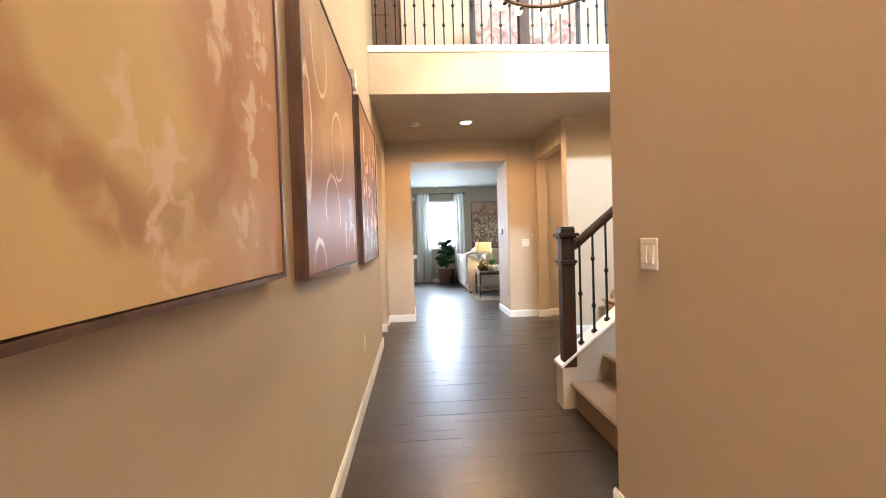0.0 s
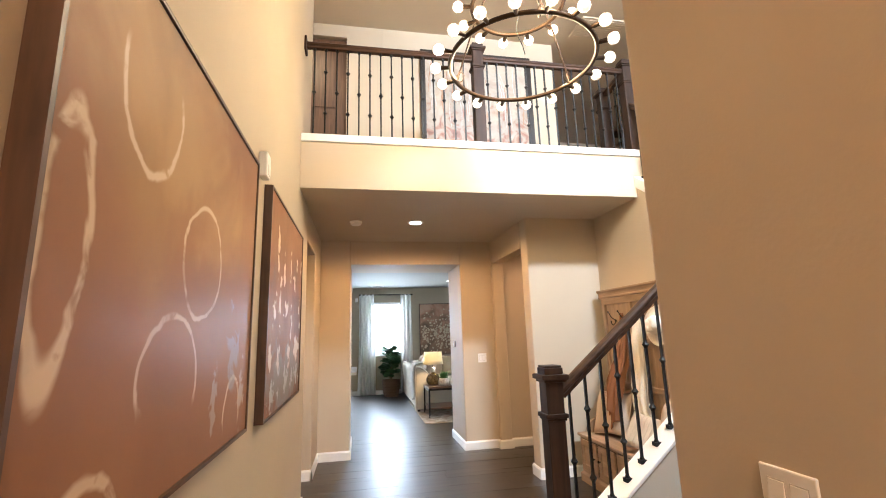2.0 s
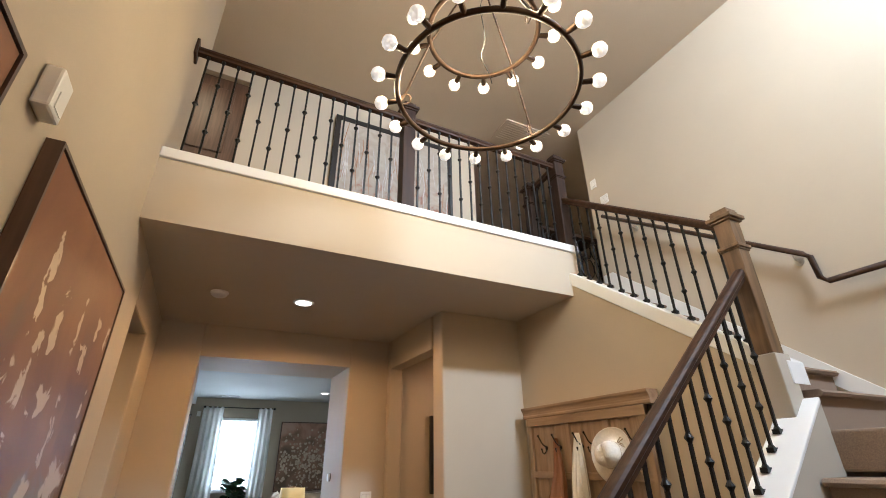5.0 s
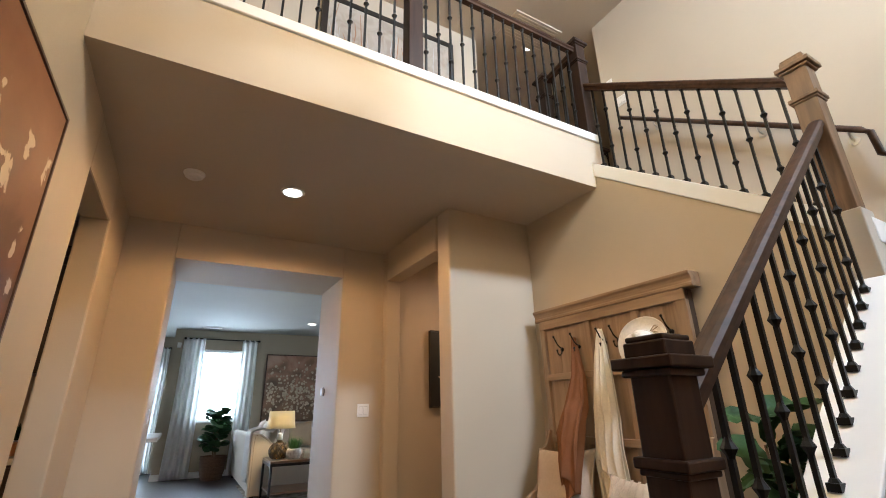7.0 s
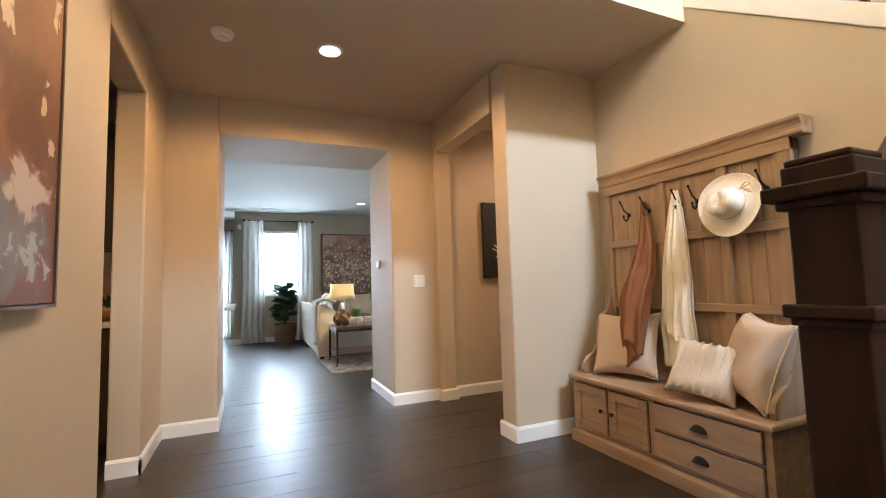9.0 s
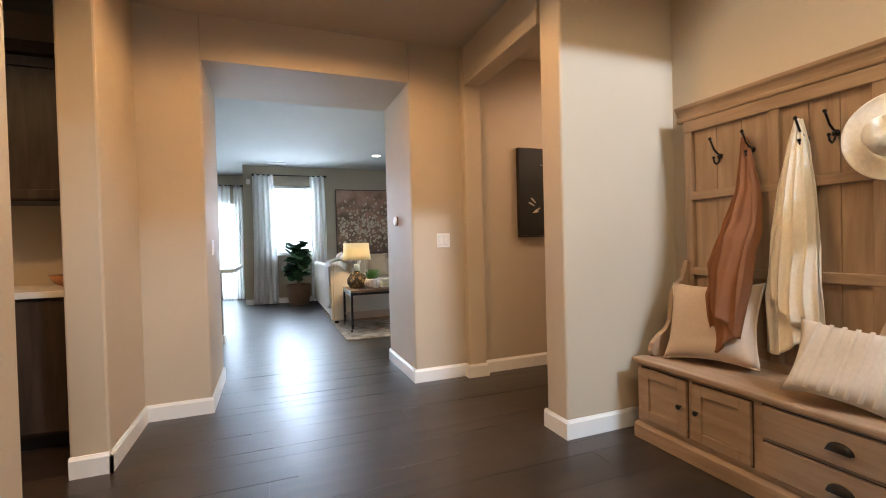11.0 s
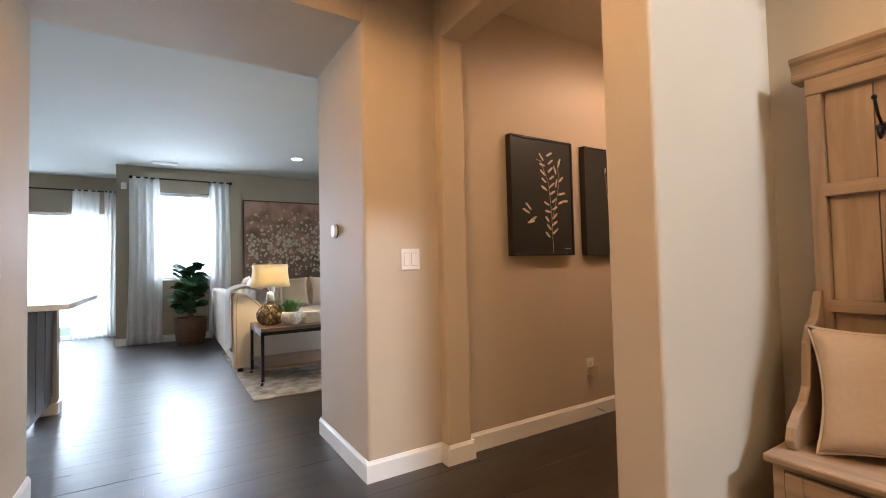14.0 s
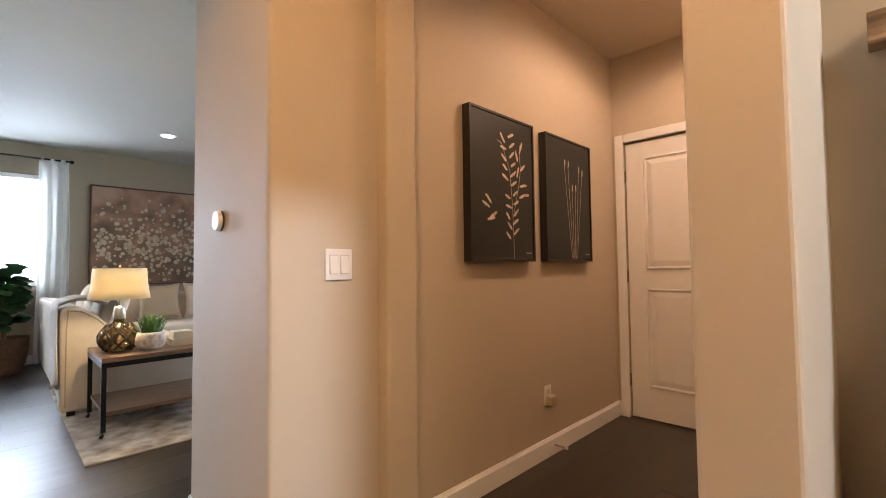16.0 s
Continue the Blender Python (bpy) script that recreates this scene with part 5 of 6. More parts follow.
def fiddle_plant(name, label, at, height, spread, n, seed, pot_r, pot_h, pot_mat, leaf=0.15):
    th = thing(name, label, "plant", "potted plants", at=at)
    rng = random.Random(seed)
    bm = B()
    lathe(bm, [(pot_r * 0.78, 0.001), (pot_r * 0.95, pot_h * 0.4), (pot_r, pot_h * 0.85), (pot_r * 1.03, pot_h), (pot_r * 0.93, pot_h), (pot_r * 0.9, pot_h * 0.9)], seg=28)
    part("pot", bm, pot_mat, th, smooth=False)
    for k in range(6):
        z = pot_h * (0.1 + 0.16 * k)
        r = pot_r * (0.80 + 0.2 * min(1, (0.1 + 0.16 * k) / 0.85)) + 0.004
        bm = B(); tube(bm, [(r * math.cos(2 * math.pi * j / 28), r * math.sin(2 * math.pi * j / 28), z) for j in range(28)], 0.009, 6, True)
        part("weave_band", bm, pot_mat, th, smooth=True)
    bm = B(); lathe(bm, [(pot_r * 0.9, pot_h * 0.86), (pot_r * 0.5, pot_h * 0.89)], seg=20)
    part("soil", bm, mat("potting_soil", (0.03, 0.02, 0.014), 0.95, var=0.4, scale=60, bump=0.8), th)
    tips = []
    bm = B()
    for k in range(4):
        a = 2 * math.pi * k / 4 + rng.uniform(-0.4, 0.4)
        r = spread * 0.35 * rng.uniform(0.4, 1)
        hh = height * rng.uniform(0.75, 1.0)
        pts = [(0.02 * math.cos(a), 0.02 * math.sin(a), pot_h * 0.85), (r * 0.5 * math.cos(a), r * 0.5 * math.sin(a), (pot_h + hh) / 2), (r * math.cos(a), r * math.sin(a), hh)]
        tube(bm, pts, [0.012, 0.009, 0.005], 7)
        tips.append(pts)
    part("stems", bm, STEM, th)
    shape = [(0, 0.05), (0.15, 0.28), (0.3, 0.30), (0.45, 0.27), (0.62, 0.40), (0.8, 0.42), (0.93, 0.25), (1.0, 0.0)]
    for k in range(n):
        pts = tips[k % 4]
        s = rng.uniform(0.0, 1.0)
        p0 = Vector(pts[0]).lerp(Vector(pts[1]), 0.5 + s) if s < 0.5 else Vector(pts[1]).lerp(Vector(pts[2]), 2 * s - 1)
        az, el = rng.uniform(0, 2 * math.pi), rng.uniform(-0.25, 0.95) + (0.3 if s > 0.9 else 0)
        L = leaf * rng.uniform(0.8, 1.3) * spread / 0.3
        m = Matrix.Translation(p0) @ Euler((0, -el, az)).to_matrix().to_4x4() @ Euler((rng.uniform(-0.6, 0.6), 0, 0)).to_matrix().to_4x4()
        bm = B()
        rows = []
        for u, wv in shape:
            x = 0.03 + u * L
            zz = -0.25 * L * u * u
            rows.append([bm.verts.new(m @ Vector((x, q * wv * L, zz + abs(q) * 0.10 * L + 0.012 * math.sin(9 * u + q * 3)))) for q in (-1, -0.5, 0, 0.5, 1)])
        for a, b in zip(rows, rows[1:]):
            for q in range(4):
                bm.faces.new((a[q], a[q + 1], b[q + 1], b[q]))
        tube(bm, [m @ Vector((0, 0, 0)), m @ Vector((0.035, 0, 0))], 0.003, 5)
        part("leaf", bm, LEAF, th, smooth=True)
    return th


BASKET = mat("brown_wicker", (0.12, 0.065, 0.035), 0.7, var=0.35, scale=50, bump=0.8, bscale=120)
BASKET_D = mat("dark_wicker", (0.035, 0.025, 0.02), 0.7, var=0.35, scale=50, bump=0.8, bscale=120)
fiddle_plant("potted_plant", "leafy fiddle-leaf plant in a dark basket beside the stairs", (2.82, 5.46, 0), 1.16, 0.30, 34, 4, 0.17, 0.55, BASKET_D, 0.17)
fiddle_plant("potted_plant", "fiddle-leaf fig in a brown woven basket by the window", (1.28, 14.22, 0), 1.30, 0.34, 64, 7, 0.22, 0.40, BASKET, 0.19)

# ---- living room windows ----
bm = B(); box(bm, -9, 11, 24, 24.05, -1, 9)
fixed("backdrop", bm, glow("bright_overcast_daylight", (0.86, 0.94, 1.0), 17.0), "pale bright daylight beyond the windows", "backdrop")
# second glowing sheet, added for the unseen side window
bm = B(); box(bm, 22, 22.05, 4, 18, -1, 9)
fixed("backdrop_side", bm, bpy.data.materials["bright_overcast_daylight"], "bright glow added beyond the unseen side window", "backdrop")
# dim glowing sheet added outside the unseen entry
bm = B(); box(bm, -8, 10, -12.05, -12, -1, 11)
fixed("backdrop_entry", bm, glow("dim_entry_glow", (0.93, 0.97, 1.0), 2.5), "dim pale glow added beyond the unseen entry", "backdrop")
bm = B(); box(bm, -60, 60, -60, 80, -0.4, -0.2)
fixed("ground", bm, mat("lawn", (0.08, 0.11, 0.05), 0.95, var=0.3, scale=3), "lawn outside", "ground")
GLASS = bpy.data.materials.new("window_glass")
GLASS.use_nodes = True
gb = GLASS.node_tree.nodes["Principled BSDF"]
gb.inputs["Transmission Weight"].default_value, gb.inputs["Roughness"].default_value, gb.inputs["IOR"].default_value = 1.0, 0.0, 1.1
BLIND = mat("white_blind", (0.85, 0.85, 0.83), 0.6)


def window(name, label, x0, x1, y, z0, z1, bars=1, blinds=0):
    bm = B()
    f = 0.045
    box(bm, x0, x0 + f, y + 0.04, y + 0.10, z0, z1); box(bm, x1 - f, x1, y + 0.04, y + 0.10, z0, z1)
    box(bm, x0 + f, x1 - f, y + 0.04, y + 0.10, z0, z0 + f); box(bm, x0 + f, x1 - f, y + 0.04, y + 0.10, z1 - f, z1)
    w = fixed(name, bm, TRIM, label, "window")
    for k in range(bars):
        xc = x0 + (x1 - x0) * (k + 1) / (bars + 1)
        if bars:
            bm = B(); box(bm, xc - 0.025, xc + 0.025, y + 0.045, y + 0.095, z0 + f, z1 - f)
            part("mullion", bm, TRIM, w)
    bm = B(); box(bm, x0 + f, x1 - f, y + 0.068, y + 0.072, z0 + f, z1 - f)
    g = part("pane", bm, GLASS, w)
    g.visible_shadow = False
    bm = B(); box(bm, x0 - 0.02, x1 + 0.02, y - 0.03, y + 0.04, z0 - 0.025, z0 - 0.001)
    part("window_sill", bm, TRIM, w, bevel=0.004)
    return w


w1 = window("window_1", "bright window with a white frame and slatted blind", 0.842, 1.618, YL, 0.982, 2.358, 0)
for k in range(26):
    bm = B(); box(bm, 0.90, 1.56, -0.012, 0.012, -0.001, 0.001, pose(0, YL + 0.02, 1.01 + 0.026 * k, 28))
    part("blind_slat", bm, BLIND, w1)
bm = B(); box(bm, 0.89, 1.57, YL + 0.005, YL + 0.036, 2.30, 2.352)
part("blind_headrail", bm, BLIND, w1)
window("window_2", "sliding glass door with a white frame", -2.198, 0.118, 16.0, 0.02, 2.118, 1)
# side window is out of view, added to let fill light in
ws = window("window_3", "unseen side window added to the living room", 10.41, 12.59, 0, 0.802, 2.198, 1)
ws.matrix_basis = pose(7.0, 0, 0, 0, 0, 0) @ Matrix(((0, 1, 0, 0), (1, 0, 0, 0), (0, 0, 1, 0), (0, 0, 0, 1)))
window_landing = window("window_5", "high white-framed window over the stair landing", SW[0] + 0.002, SW[1] - 0.002, YW - 0.14, SW[2] + 0.002, SW[3] - 0.002, 1)
# entry glazing is assumed; it stays out of view
window_entry = window("window_4", "unseen, assumed tall glazed entry door and transom", 0.062, 1.298, -0.72, 0.05, 3.948, 1)

SHEER = bpy.data.materials.new("sheer_white_voile")
SHEER.use_nodes = True
nt = SHEER.node_tree
pb = nt.nodes["Principled BSDF"]
pb.inputs["Base Color"].default_value, pb.inputs["Roughness"].default_value = (0.95, 0.95, 0.94, 1), 0.9
tl = nt.nodes.new("ShaderNodeBsdfTranslucent")
tl.inputs["Color"].default_value = (0.94, 0.95, 0.94, 1)
mx = nt.nodes.new("ShaderNodeMixShader")
wv = nt.nodes.new("ShaderNodeTexNoise")
wv.inputs["Scale"].default_value = 40
mr = nt.nodes.new("ShaderNodeMapRange")
mr.inputs["To Min"].default_value, mr.inputs["To Max"].default_value = 0.62, 0.78
nt.links.new(wv.outputs["Fac"], mr.inputs["Value"])
nt.links.new(mr.outputs[0], mx.inputs[0])
nt.links.new(pb.outputs[0], mx.inputs[1])
nt.links.new(tl.outputs[0], mx.inputs[2])
nt.links.new(mx.outputs[0], nt.nodes["Material Output"].inputs["Surface"])


def curtain(label, x0, x1, y, z1, seed, flare=0.05):
    th = thing("curtain", label, "curtain", "white curtains", at=((x0 + x1) / 2, y, 0))
    rng = random.Random(seed)
    ph = [rng.uniform(0, 6) for _ in range(3)]
    w = x1 - x0
    bm = B()
    nu, nv = 60, 24
    k = max(3, round(w / 0.085))
    for side in (0,):
        grid = []
        for j in range(nv + 1):
            v = j / nv
            row = []
            for i in range(nu + 1):
                u = i / nu - 0.5
                amp = 0.022 + 0.02 * v
                off = amp * math.sin(2 * math.pi * k * u + ph[0] + 0.5 * math.sin(3 * v + ph[1])) + 0.012 * math.sin(2 * math.pi * 2.3 * u + ph[2] + 2 * v)
                row.append(bm.verts.new((u * (w + flare * v) + 0.01 * math.sin(5 * v + ph[1]), off, z1 - v * (z1 - 0.012))))
            grid.append(row)
        for j in range(nv):
            for i in range(nu):
                bm.faces.new((grid[j][i], grid[j][i + 1], grid[j + 1][i + 1], grid[j + 1][i]))
    c = part("panel", bm, SHEER, th, smooth=True)
    s = c.modifiers.new("thick", "SOLIDIFY")
    s.thickness = 0.002
    return th


def rod(label, x0, x1, y, z):
    th = thing("curtain_rod", label, "curtain rod", at=((x0 + x1) / 2, y, z))
    hw = (x1 - x0) / 2
    bm = B(); cyl(bm, (-hw, 0, 0), (hw, 0, 0), 0.011, 0.011, 12)
    part("pole", bm, IRON, th)
    for s in (-1, 1):
        bm = B(); ball(bm, (s * (hw + 0.022), 0, 0), 0.024, seg=14, rings=8)
        part("finial", bm, IRON, th, smooth=True)
        bm = B(); tube(bm, [(s * (hw - 0.08), 0, 0), (s * (hw - 0.08), 0.06, -0.01), (s * (hw - 0.08), 0.098, -0.01)], 0.006, 8)
        part("bracket", bm, IRON, th)


CY = YL - 0.1
rod("black metal curtain rod over the window", 0.53, 1.86, CY, 2.55)
curtain("gathered sheer white curtain panel beside the window", 0.50, 0.88, CY, 2.56, 1, 0.08)
curtain("narrow sheer white curtain panel beside the window", 1.57, 1.86, CY, 2.56, 2, 0.02)
rod("long black metal curtain rod over the sliding door", -2.3, 0.22, 15.9, 2.49)
curtain("sheer white curtain panel on the sliding door", -0.36, 0.0, 15.9, 2.50, 3)
curtain("sheer white curtain panel at the door's edge", 0.06, 0.24, 15.9, 2.50, 4, 0.0)
curtain("far sheer white curtain panel on the sliding door", -2.28, -1.9, 15.9, 2.50, 5)

# ---- rug, sofa, table ----
RUG = mat("ivory_patterned_rug", (0.34, 0.26, 0.185), 0.95, var=0.3, scale=8, bump=0.8, bscale=300, second=(0.60, 0.53, 0.43), spec=0.1)
bm = B(); box(bm, 1.60, 4.4, 10.50, 13.2, 0.001, 0.013)
tagged(fixed("area_rug", bm, RUG, bevel=0.004), "ivory and beige patterned area rug", "rug", kind="thing")
SOFA = cloth("cream_sofa_fabric", (0.60, 0.53, 0.43), 0.35)
NAIL = mat("brass_nailhead", (0.20, 0.13, 0.07), 0.35, metal=0.9)
sofa = thing("sectional_sofa", "cream upholstered sectional sofa with nailhead trim", "sofa", at=(2.1, 13.0, 0.014))


def spart(name, bm, m, label="", bevel=0.03, smooth=True):
    o = under(part(name, bm, m, None, label, smooth=smooth), sofa)
    if bevel:
        b = o.modifiers.new("bevel", "BEVEL")
        b.width, b.segments, b.limit_method = bevel, 3, "ANGLE"
    return o


sx0, sy0 = 1.60, 11.68
bm = B(); box(bm, sx0, 2.58, sy0 + 0.2, 14.42, 0.06, 0.30)
spart("base", bm, SOFA)
bm = B(); box(bm, 2.585, 4.5, 13.45, 14.42, 0.06, 0.30)
spart("base", bm, SOFA)
bm = B(); prism(bm, [(sx0, 0.06), (sx0 + 0.22, 0.06), (sx0 + 0.20, 0.80), (sx0 - 0.02, 0.84)], sy0 + 0.2, 14.42, "y")
spart("backrest", bm, SOFA, bevel=0.05)
bm = B(); prism(bm, [(14.20, 0.301), (14.42, 0.301), (14.44, 0.84), (14.22, 0.80)], sx0 + 0.24, 4.5, "x")
spart("backrest", bm, SOFA, bevel=0.05)
arm = [(sx0 - 0.02, 0.05), (sx0 - 0.03, 0.82), (sx0 + 0.0, 0.86), (sx0 + 0.10, 0.85), (sx0 + 0.20, 0.78), (sx0 + 0.30, 0.67), (sx0 + 0.42, 0.60), (sx0 + 0.60, 0.57), (sx0 + 0.98, 0.56), (sx0 + 0.98, 0.05)]
bm = B(); prism(bm, arm, sy0, sy0 + 0.19, "y")
spart("arm", bm, SOFA, bevel=0.02)
bm = B()
inner = [(x + (0.02 if x < sx0 + 0.1 else 0), z - 0.03) for x, z in arm[1:-1]]
path_n = [(sx0 + 0.01, 0.1 + 0.06 * k) for k in range(11)] + inner[1:]
pts = []
for a, b in zip(path_n, path_n[1:]):
    d = math.hypot(b[0] - a[0], b[1] - a[1])
    m = max(1, int(d / 0.017))
    pts += [(a[0] + (b[0] - a[0]) * q / m, a[1] + (b[1] - a[1]) * q / m) for q in range(m)]
for x, z in pts:
    bmesh.ops.create_icosphere(bm, subdivisions=1, radius=0.006, matrix=Matrix.Translation((x, sy0 - 0.001, z)))
tagged(spart("nailhead_trim", bm, NAIL, "row of brass nailheads", 0), kind="stuff")
for y0, y1 in ((11.88, 12.62), (12.63, 13.40)):
    bm = B(); box(bm, sx0 + 0.23, 2.60, y0, y1, 0.302, 0.47)
    spart("seat_cushion", bm, SOFA, bevel=0.05)
for x0, x1 in ((1.83, 2.6), (2.61, 3.5), (3.51, 4.49)):
    bm = B(); box(bm, x0, x1, 13.42, 14.18, 0.302, 0.47)
    spart("seat_cushion", bm, SOFA, bevel=0.05)
for x, y in ((sx0 + 0.05, sy0 + 0.05), (sx0 + 0.9, sy0 + 0.05), (sx0 + 0.06, 14.3), (4.4, 14.3), (4.4, 13.5)):
    bm = B(); box(bm, x - 0.025, x + 0.025, y - 0.025, y + 0.025, 0.0, 0.065)
    spart("leg", bm, RAIL_Z, bevel=0)
for k, (y, tone) in enumerate(((12.16, SOFA), (12.70, SOFA), (13.2, LINEN))):
    pillow("plump cream back cushion on the sofa" if tone is SOFA else "linen cushion on the sofa", (sx0 + 0.33, y, 0.75), (-14, 0, -90), 0.56, 0.54, 0.22, tone, PIPE)
pillow("taupe throw pillow with buttons on the sofa", (2.75, 14.0, 0.72), (-16, 0, 4), 0.5, 0.48, 0.17, cloth("taupe_linen", (0.36, 0.29, 0.20)), PIPE)
pillow("cream throw pillow on the sofa", (3.3, 14.0, 0.72), (-16, 0, -3), 0.52, 0.5, 0.18, SOFA, PIPE)
throw = thing("throw_blanket", "grey-beige throw blanket draped over the sofa's back", "blanket", at=(sx0 + 0.1, 11.97, 0.86))
bm = B()
rows = []
for i in range(31):
    v = i / 30
    row = []
    for j in range(26):
        u = j / 25
        y = -0.30 + 0.55 * u + 0.08 * (v - 0.5) + 0.015 * math.sin(9 * v + 5 * u)
        s = v * 1.15
        if s < 0.42:
            x, z = -0.145 - 0.012 * math.sin(14 * u + 3 * v), -0.42 + s - 0.16 * (1 - s / 0.42) - 0.07 * math.sin(3 * u)*(1 - v) 
        elif s < 0.68:
            a = (s - 0.42) / 0.26
            x, z = -0.145 + 0.30 * a, 0.015 + 0.05 * math.sin(math.pi * a)
        else:
            a = (s - 0.68) / 0.47
            x, z = 0.155 + 0.14 * a, 0.015 + 0.10 * math.sin(3 * a) - 0.12 * a
        row.append(bm.verts.new((x, y, z + 0.014 * math.sin(16 * u + 4 * v))))
    rows.append(row)
for a, b in zip(rows, rows[1:]):
    for j in range(25):
        bm.faces.new((a[j], a[j + 1], b[j + 1], b[j]))
tb = part("cloth", bm, cloth("grey_beige_knit", (0.62, 0.58, 0.52), 0.8, scale=120), throw, smooth=True)
s = tb.modifiers.new("thick", "SOLIDIFY")
s.thickness = 0.008

TOPW = wood("reclaimed_table_wood", (0.10, 0.055, 0.03), (0.22, 0.13, 0.075), 0.35, axis=0, stretch=10)
tx0, tx1, ty0, ty1, tz = 1.73, 2.78, 10.93, 11.58, 0.545
table = thing("side_table", "iron-framed wooden side table with a lower shelf", "table", at=(tx0, ty0, 0.014))
for k in range(4):
    w = (ty1 - ty0) / 4
    bm = B(); box(bm, tx0, tx1, ty0 + k * w + 0.001, ty0 + (k + 1) * w - 0.001, tz - 0.03, tz)
    under(part("top_board", bm, TOPW, bevel=0.002), table)
bm = B()
for a, b, c, d in ((tx0, tx1, ty0, ty0 + 0.02), (tx0, tx1, ty1 - 0.02, ty1), (tx0, tx0 + 0.02, ty0, ty1), (tx1 - 0.02, tx1, ty0, ty1)):
    box(bm, a, b, c, d, tz - 0.065, tz - 0.031)
under(part("apron", bm, IRON), table)
for x, y in ((tx0 + 0.015, ty0 + 0.015), (tx1 - 0.015, ty0 + 0.015), (tx0 + 0.015, ty1 - 0.015), (tx1 - 0.015, ty1 - 0.015)):
    bm = B()
    box(bm, x - 0.014, x + 0.014, y - 0.014, y + 0.014, 0.05, tz - 0.031)
    tube(bm, [(x, y, 0.06), (x + (0.004 if x > 2 else -0.004), y - 0.004, 0.03), (x + (0.014 if x > 2 else -0.014), y - 0.012, 0.014)], 0.013, 6)
    under(part("leg", bm, IRON), table)
bm = B(); box(bm, tx0 + 0.02, tx1 - 0.02, ty0 + 0.02, ty1 - 0.02, 0.155, 0.18)
under(part("shelf", bm, TOPW, bevel=0.002), table)

# table lamp
LX, LY = 1.87, 11.22
tl_ = thing("table_lamp", "table lamp with a woven amber glass base, lit", "lamp", at=(LX, LY, tz))
AMBER = bpy.data.materials.new("amber_glass")
AMBER.use_nodes = True
ab = AMBER.node_tree.nodes["Principled BSDF"]
ab.inputs["Base Color"].default_value, ab.inputs["Roughness"].default_value, ab.inputs["Transmission Weight"].default_value = (0.80, 0.56, 0.24, 1), 0.08, 0.8
bm = B()
lathe(bm, [(0.055, 0.001), (0.075, 0.01), (0.112, 0.06), (0.125, 0.11), (0.108, 0.165), (0.06, 0.20), (0.04, 0.215), (0.032, 0.235)], seg=28)
part("glass_base", bm, AMBER, tl_, "amber glass globe", smooth=True)
bm = B()
for k in range(9):
    for s in (1, -1):
        tube(bm, [((0.055 + 0.073 * math.sin(math.pi * (0.12 + 0.8 * j / 12))) * math.cos(2 * math.pi * k / 9 + s * 1.4 * j / 12), (0.055 + 0.073 * math.sin(math.pi * (0.12 + 0.8 * j / 12))) * math.sin(2 * math.pi * k / 9 + s * 1.4 * j / 12), 0.008 + 0.19 * j / 12) for j in range(13)], 0.0075, 5)
part("netting", bm, mat("brown_cord", (0.05, 0.03, 0.016), 0.7), tl_, "knotted brown cord netting")
bm = B(); lathe(bm, [(0.036, 0.236), (0.042, 0.25), (0.034, 0.31), (0.028, 0.33)], seg=20)
part("neck", bm, mat("brushed_silver", (0.6, 0.57, 0.5), 0.3, 1.0), tl_, smooth=True)
SHADE = bpy.data.materials.new("linen_lampshade")
SHADE.use_nodes = True
nt = SHADE.node_tree
pb = nt.nodes["Principled BSDF"]
pb.inputs["Base Color"].default_value = (0.85, 0.76, 0.58, 1)
tl2 = nt.nodes.new("ShaderNodeBsdfTranslucent")
tl2.inputs["Color"].default_value = (0.95, 0.86, 0.64, 1)
mx = nt.nodes.new("ShaderNodeMixShader")
wv = nt.nodes.new("ShaderNodeTexNoise")
wv.inputs["Scale"].default_value = 120
mr = nt.nodes.new("ShaderNodeMapRange")
mr.inputs["To Min"].default_value, mr.inputs["To Max"].default_value = 0.5, 0.75
nt.links.new(wv.outputs["Fac"], mr.inputs["Value"])
nt.links.new(mr.outputs[0], mx.inputs[0])
nt.links.new(pb.outputs[0], mx.inputs[1])
nt.links.new(tl2.outputs[0], mx.inputs[2])
nt.links.new(mx.outputs[0], nt.nodes["Material Output"].inputs["Surface"])
bm = B()


def squircle(a, rx, ry):
    c, s = math.cos(a), math.sin(a)
    return (rx * math.copysign(abs(c) ** 0.6, c), ry * math.copysign(abs(s) ** 0.6, s))


rings = []
for rx, z in ((0.188, 0.385), (0.176, 0.45), (0.168, 0.52), (0.163, 0.61)):
    rings.append([bm.verts.new((*squircle(2 * math.pi * k / 48, rx, rx * 0.8), z)) for k in range(48)])
for a, b in zip(rings, rings[1:]):
    for k in range(48):
        bm.faces.new((a[k], a[(k + 1) % 48], b[(k + 1) % 48], b[k]))
sh = part("shade", bm, SHADE, tl_, "glowing linen shade", smooth=True)
s = sh.modifiers.new("thick", "SOLIDIFY")
s.thickness = 0.002
bm = B(); cyl(bm, (0, 0, 0.33), (0, 0, 0.63), 0.004, 0.004, 8); ball(bm, (0, 0, 0.635), 0.011, seg=10, rings=6)
tube(bm, [(0.16, 0, 0.608), (0, 0, 0.615), (-0.16, 0, 0.608)], 0.003, 5)
part("harp", bm, NAIL, tl_)
bm = B(); ball(bm, (0, 0.03, 0.50), 0.03, seg=14, rings=8)
part("bulb", bm, glow("lamp_bulb", (1.0, 0.80, 0.5), 48.0), tl_)
lamp("table_lamp_light", (LX, LY - 0.03, tz + 0.50), 24, (1.0, 0.72, 0.36), 0.03)

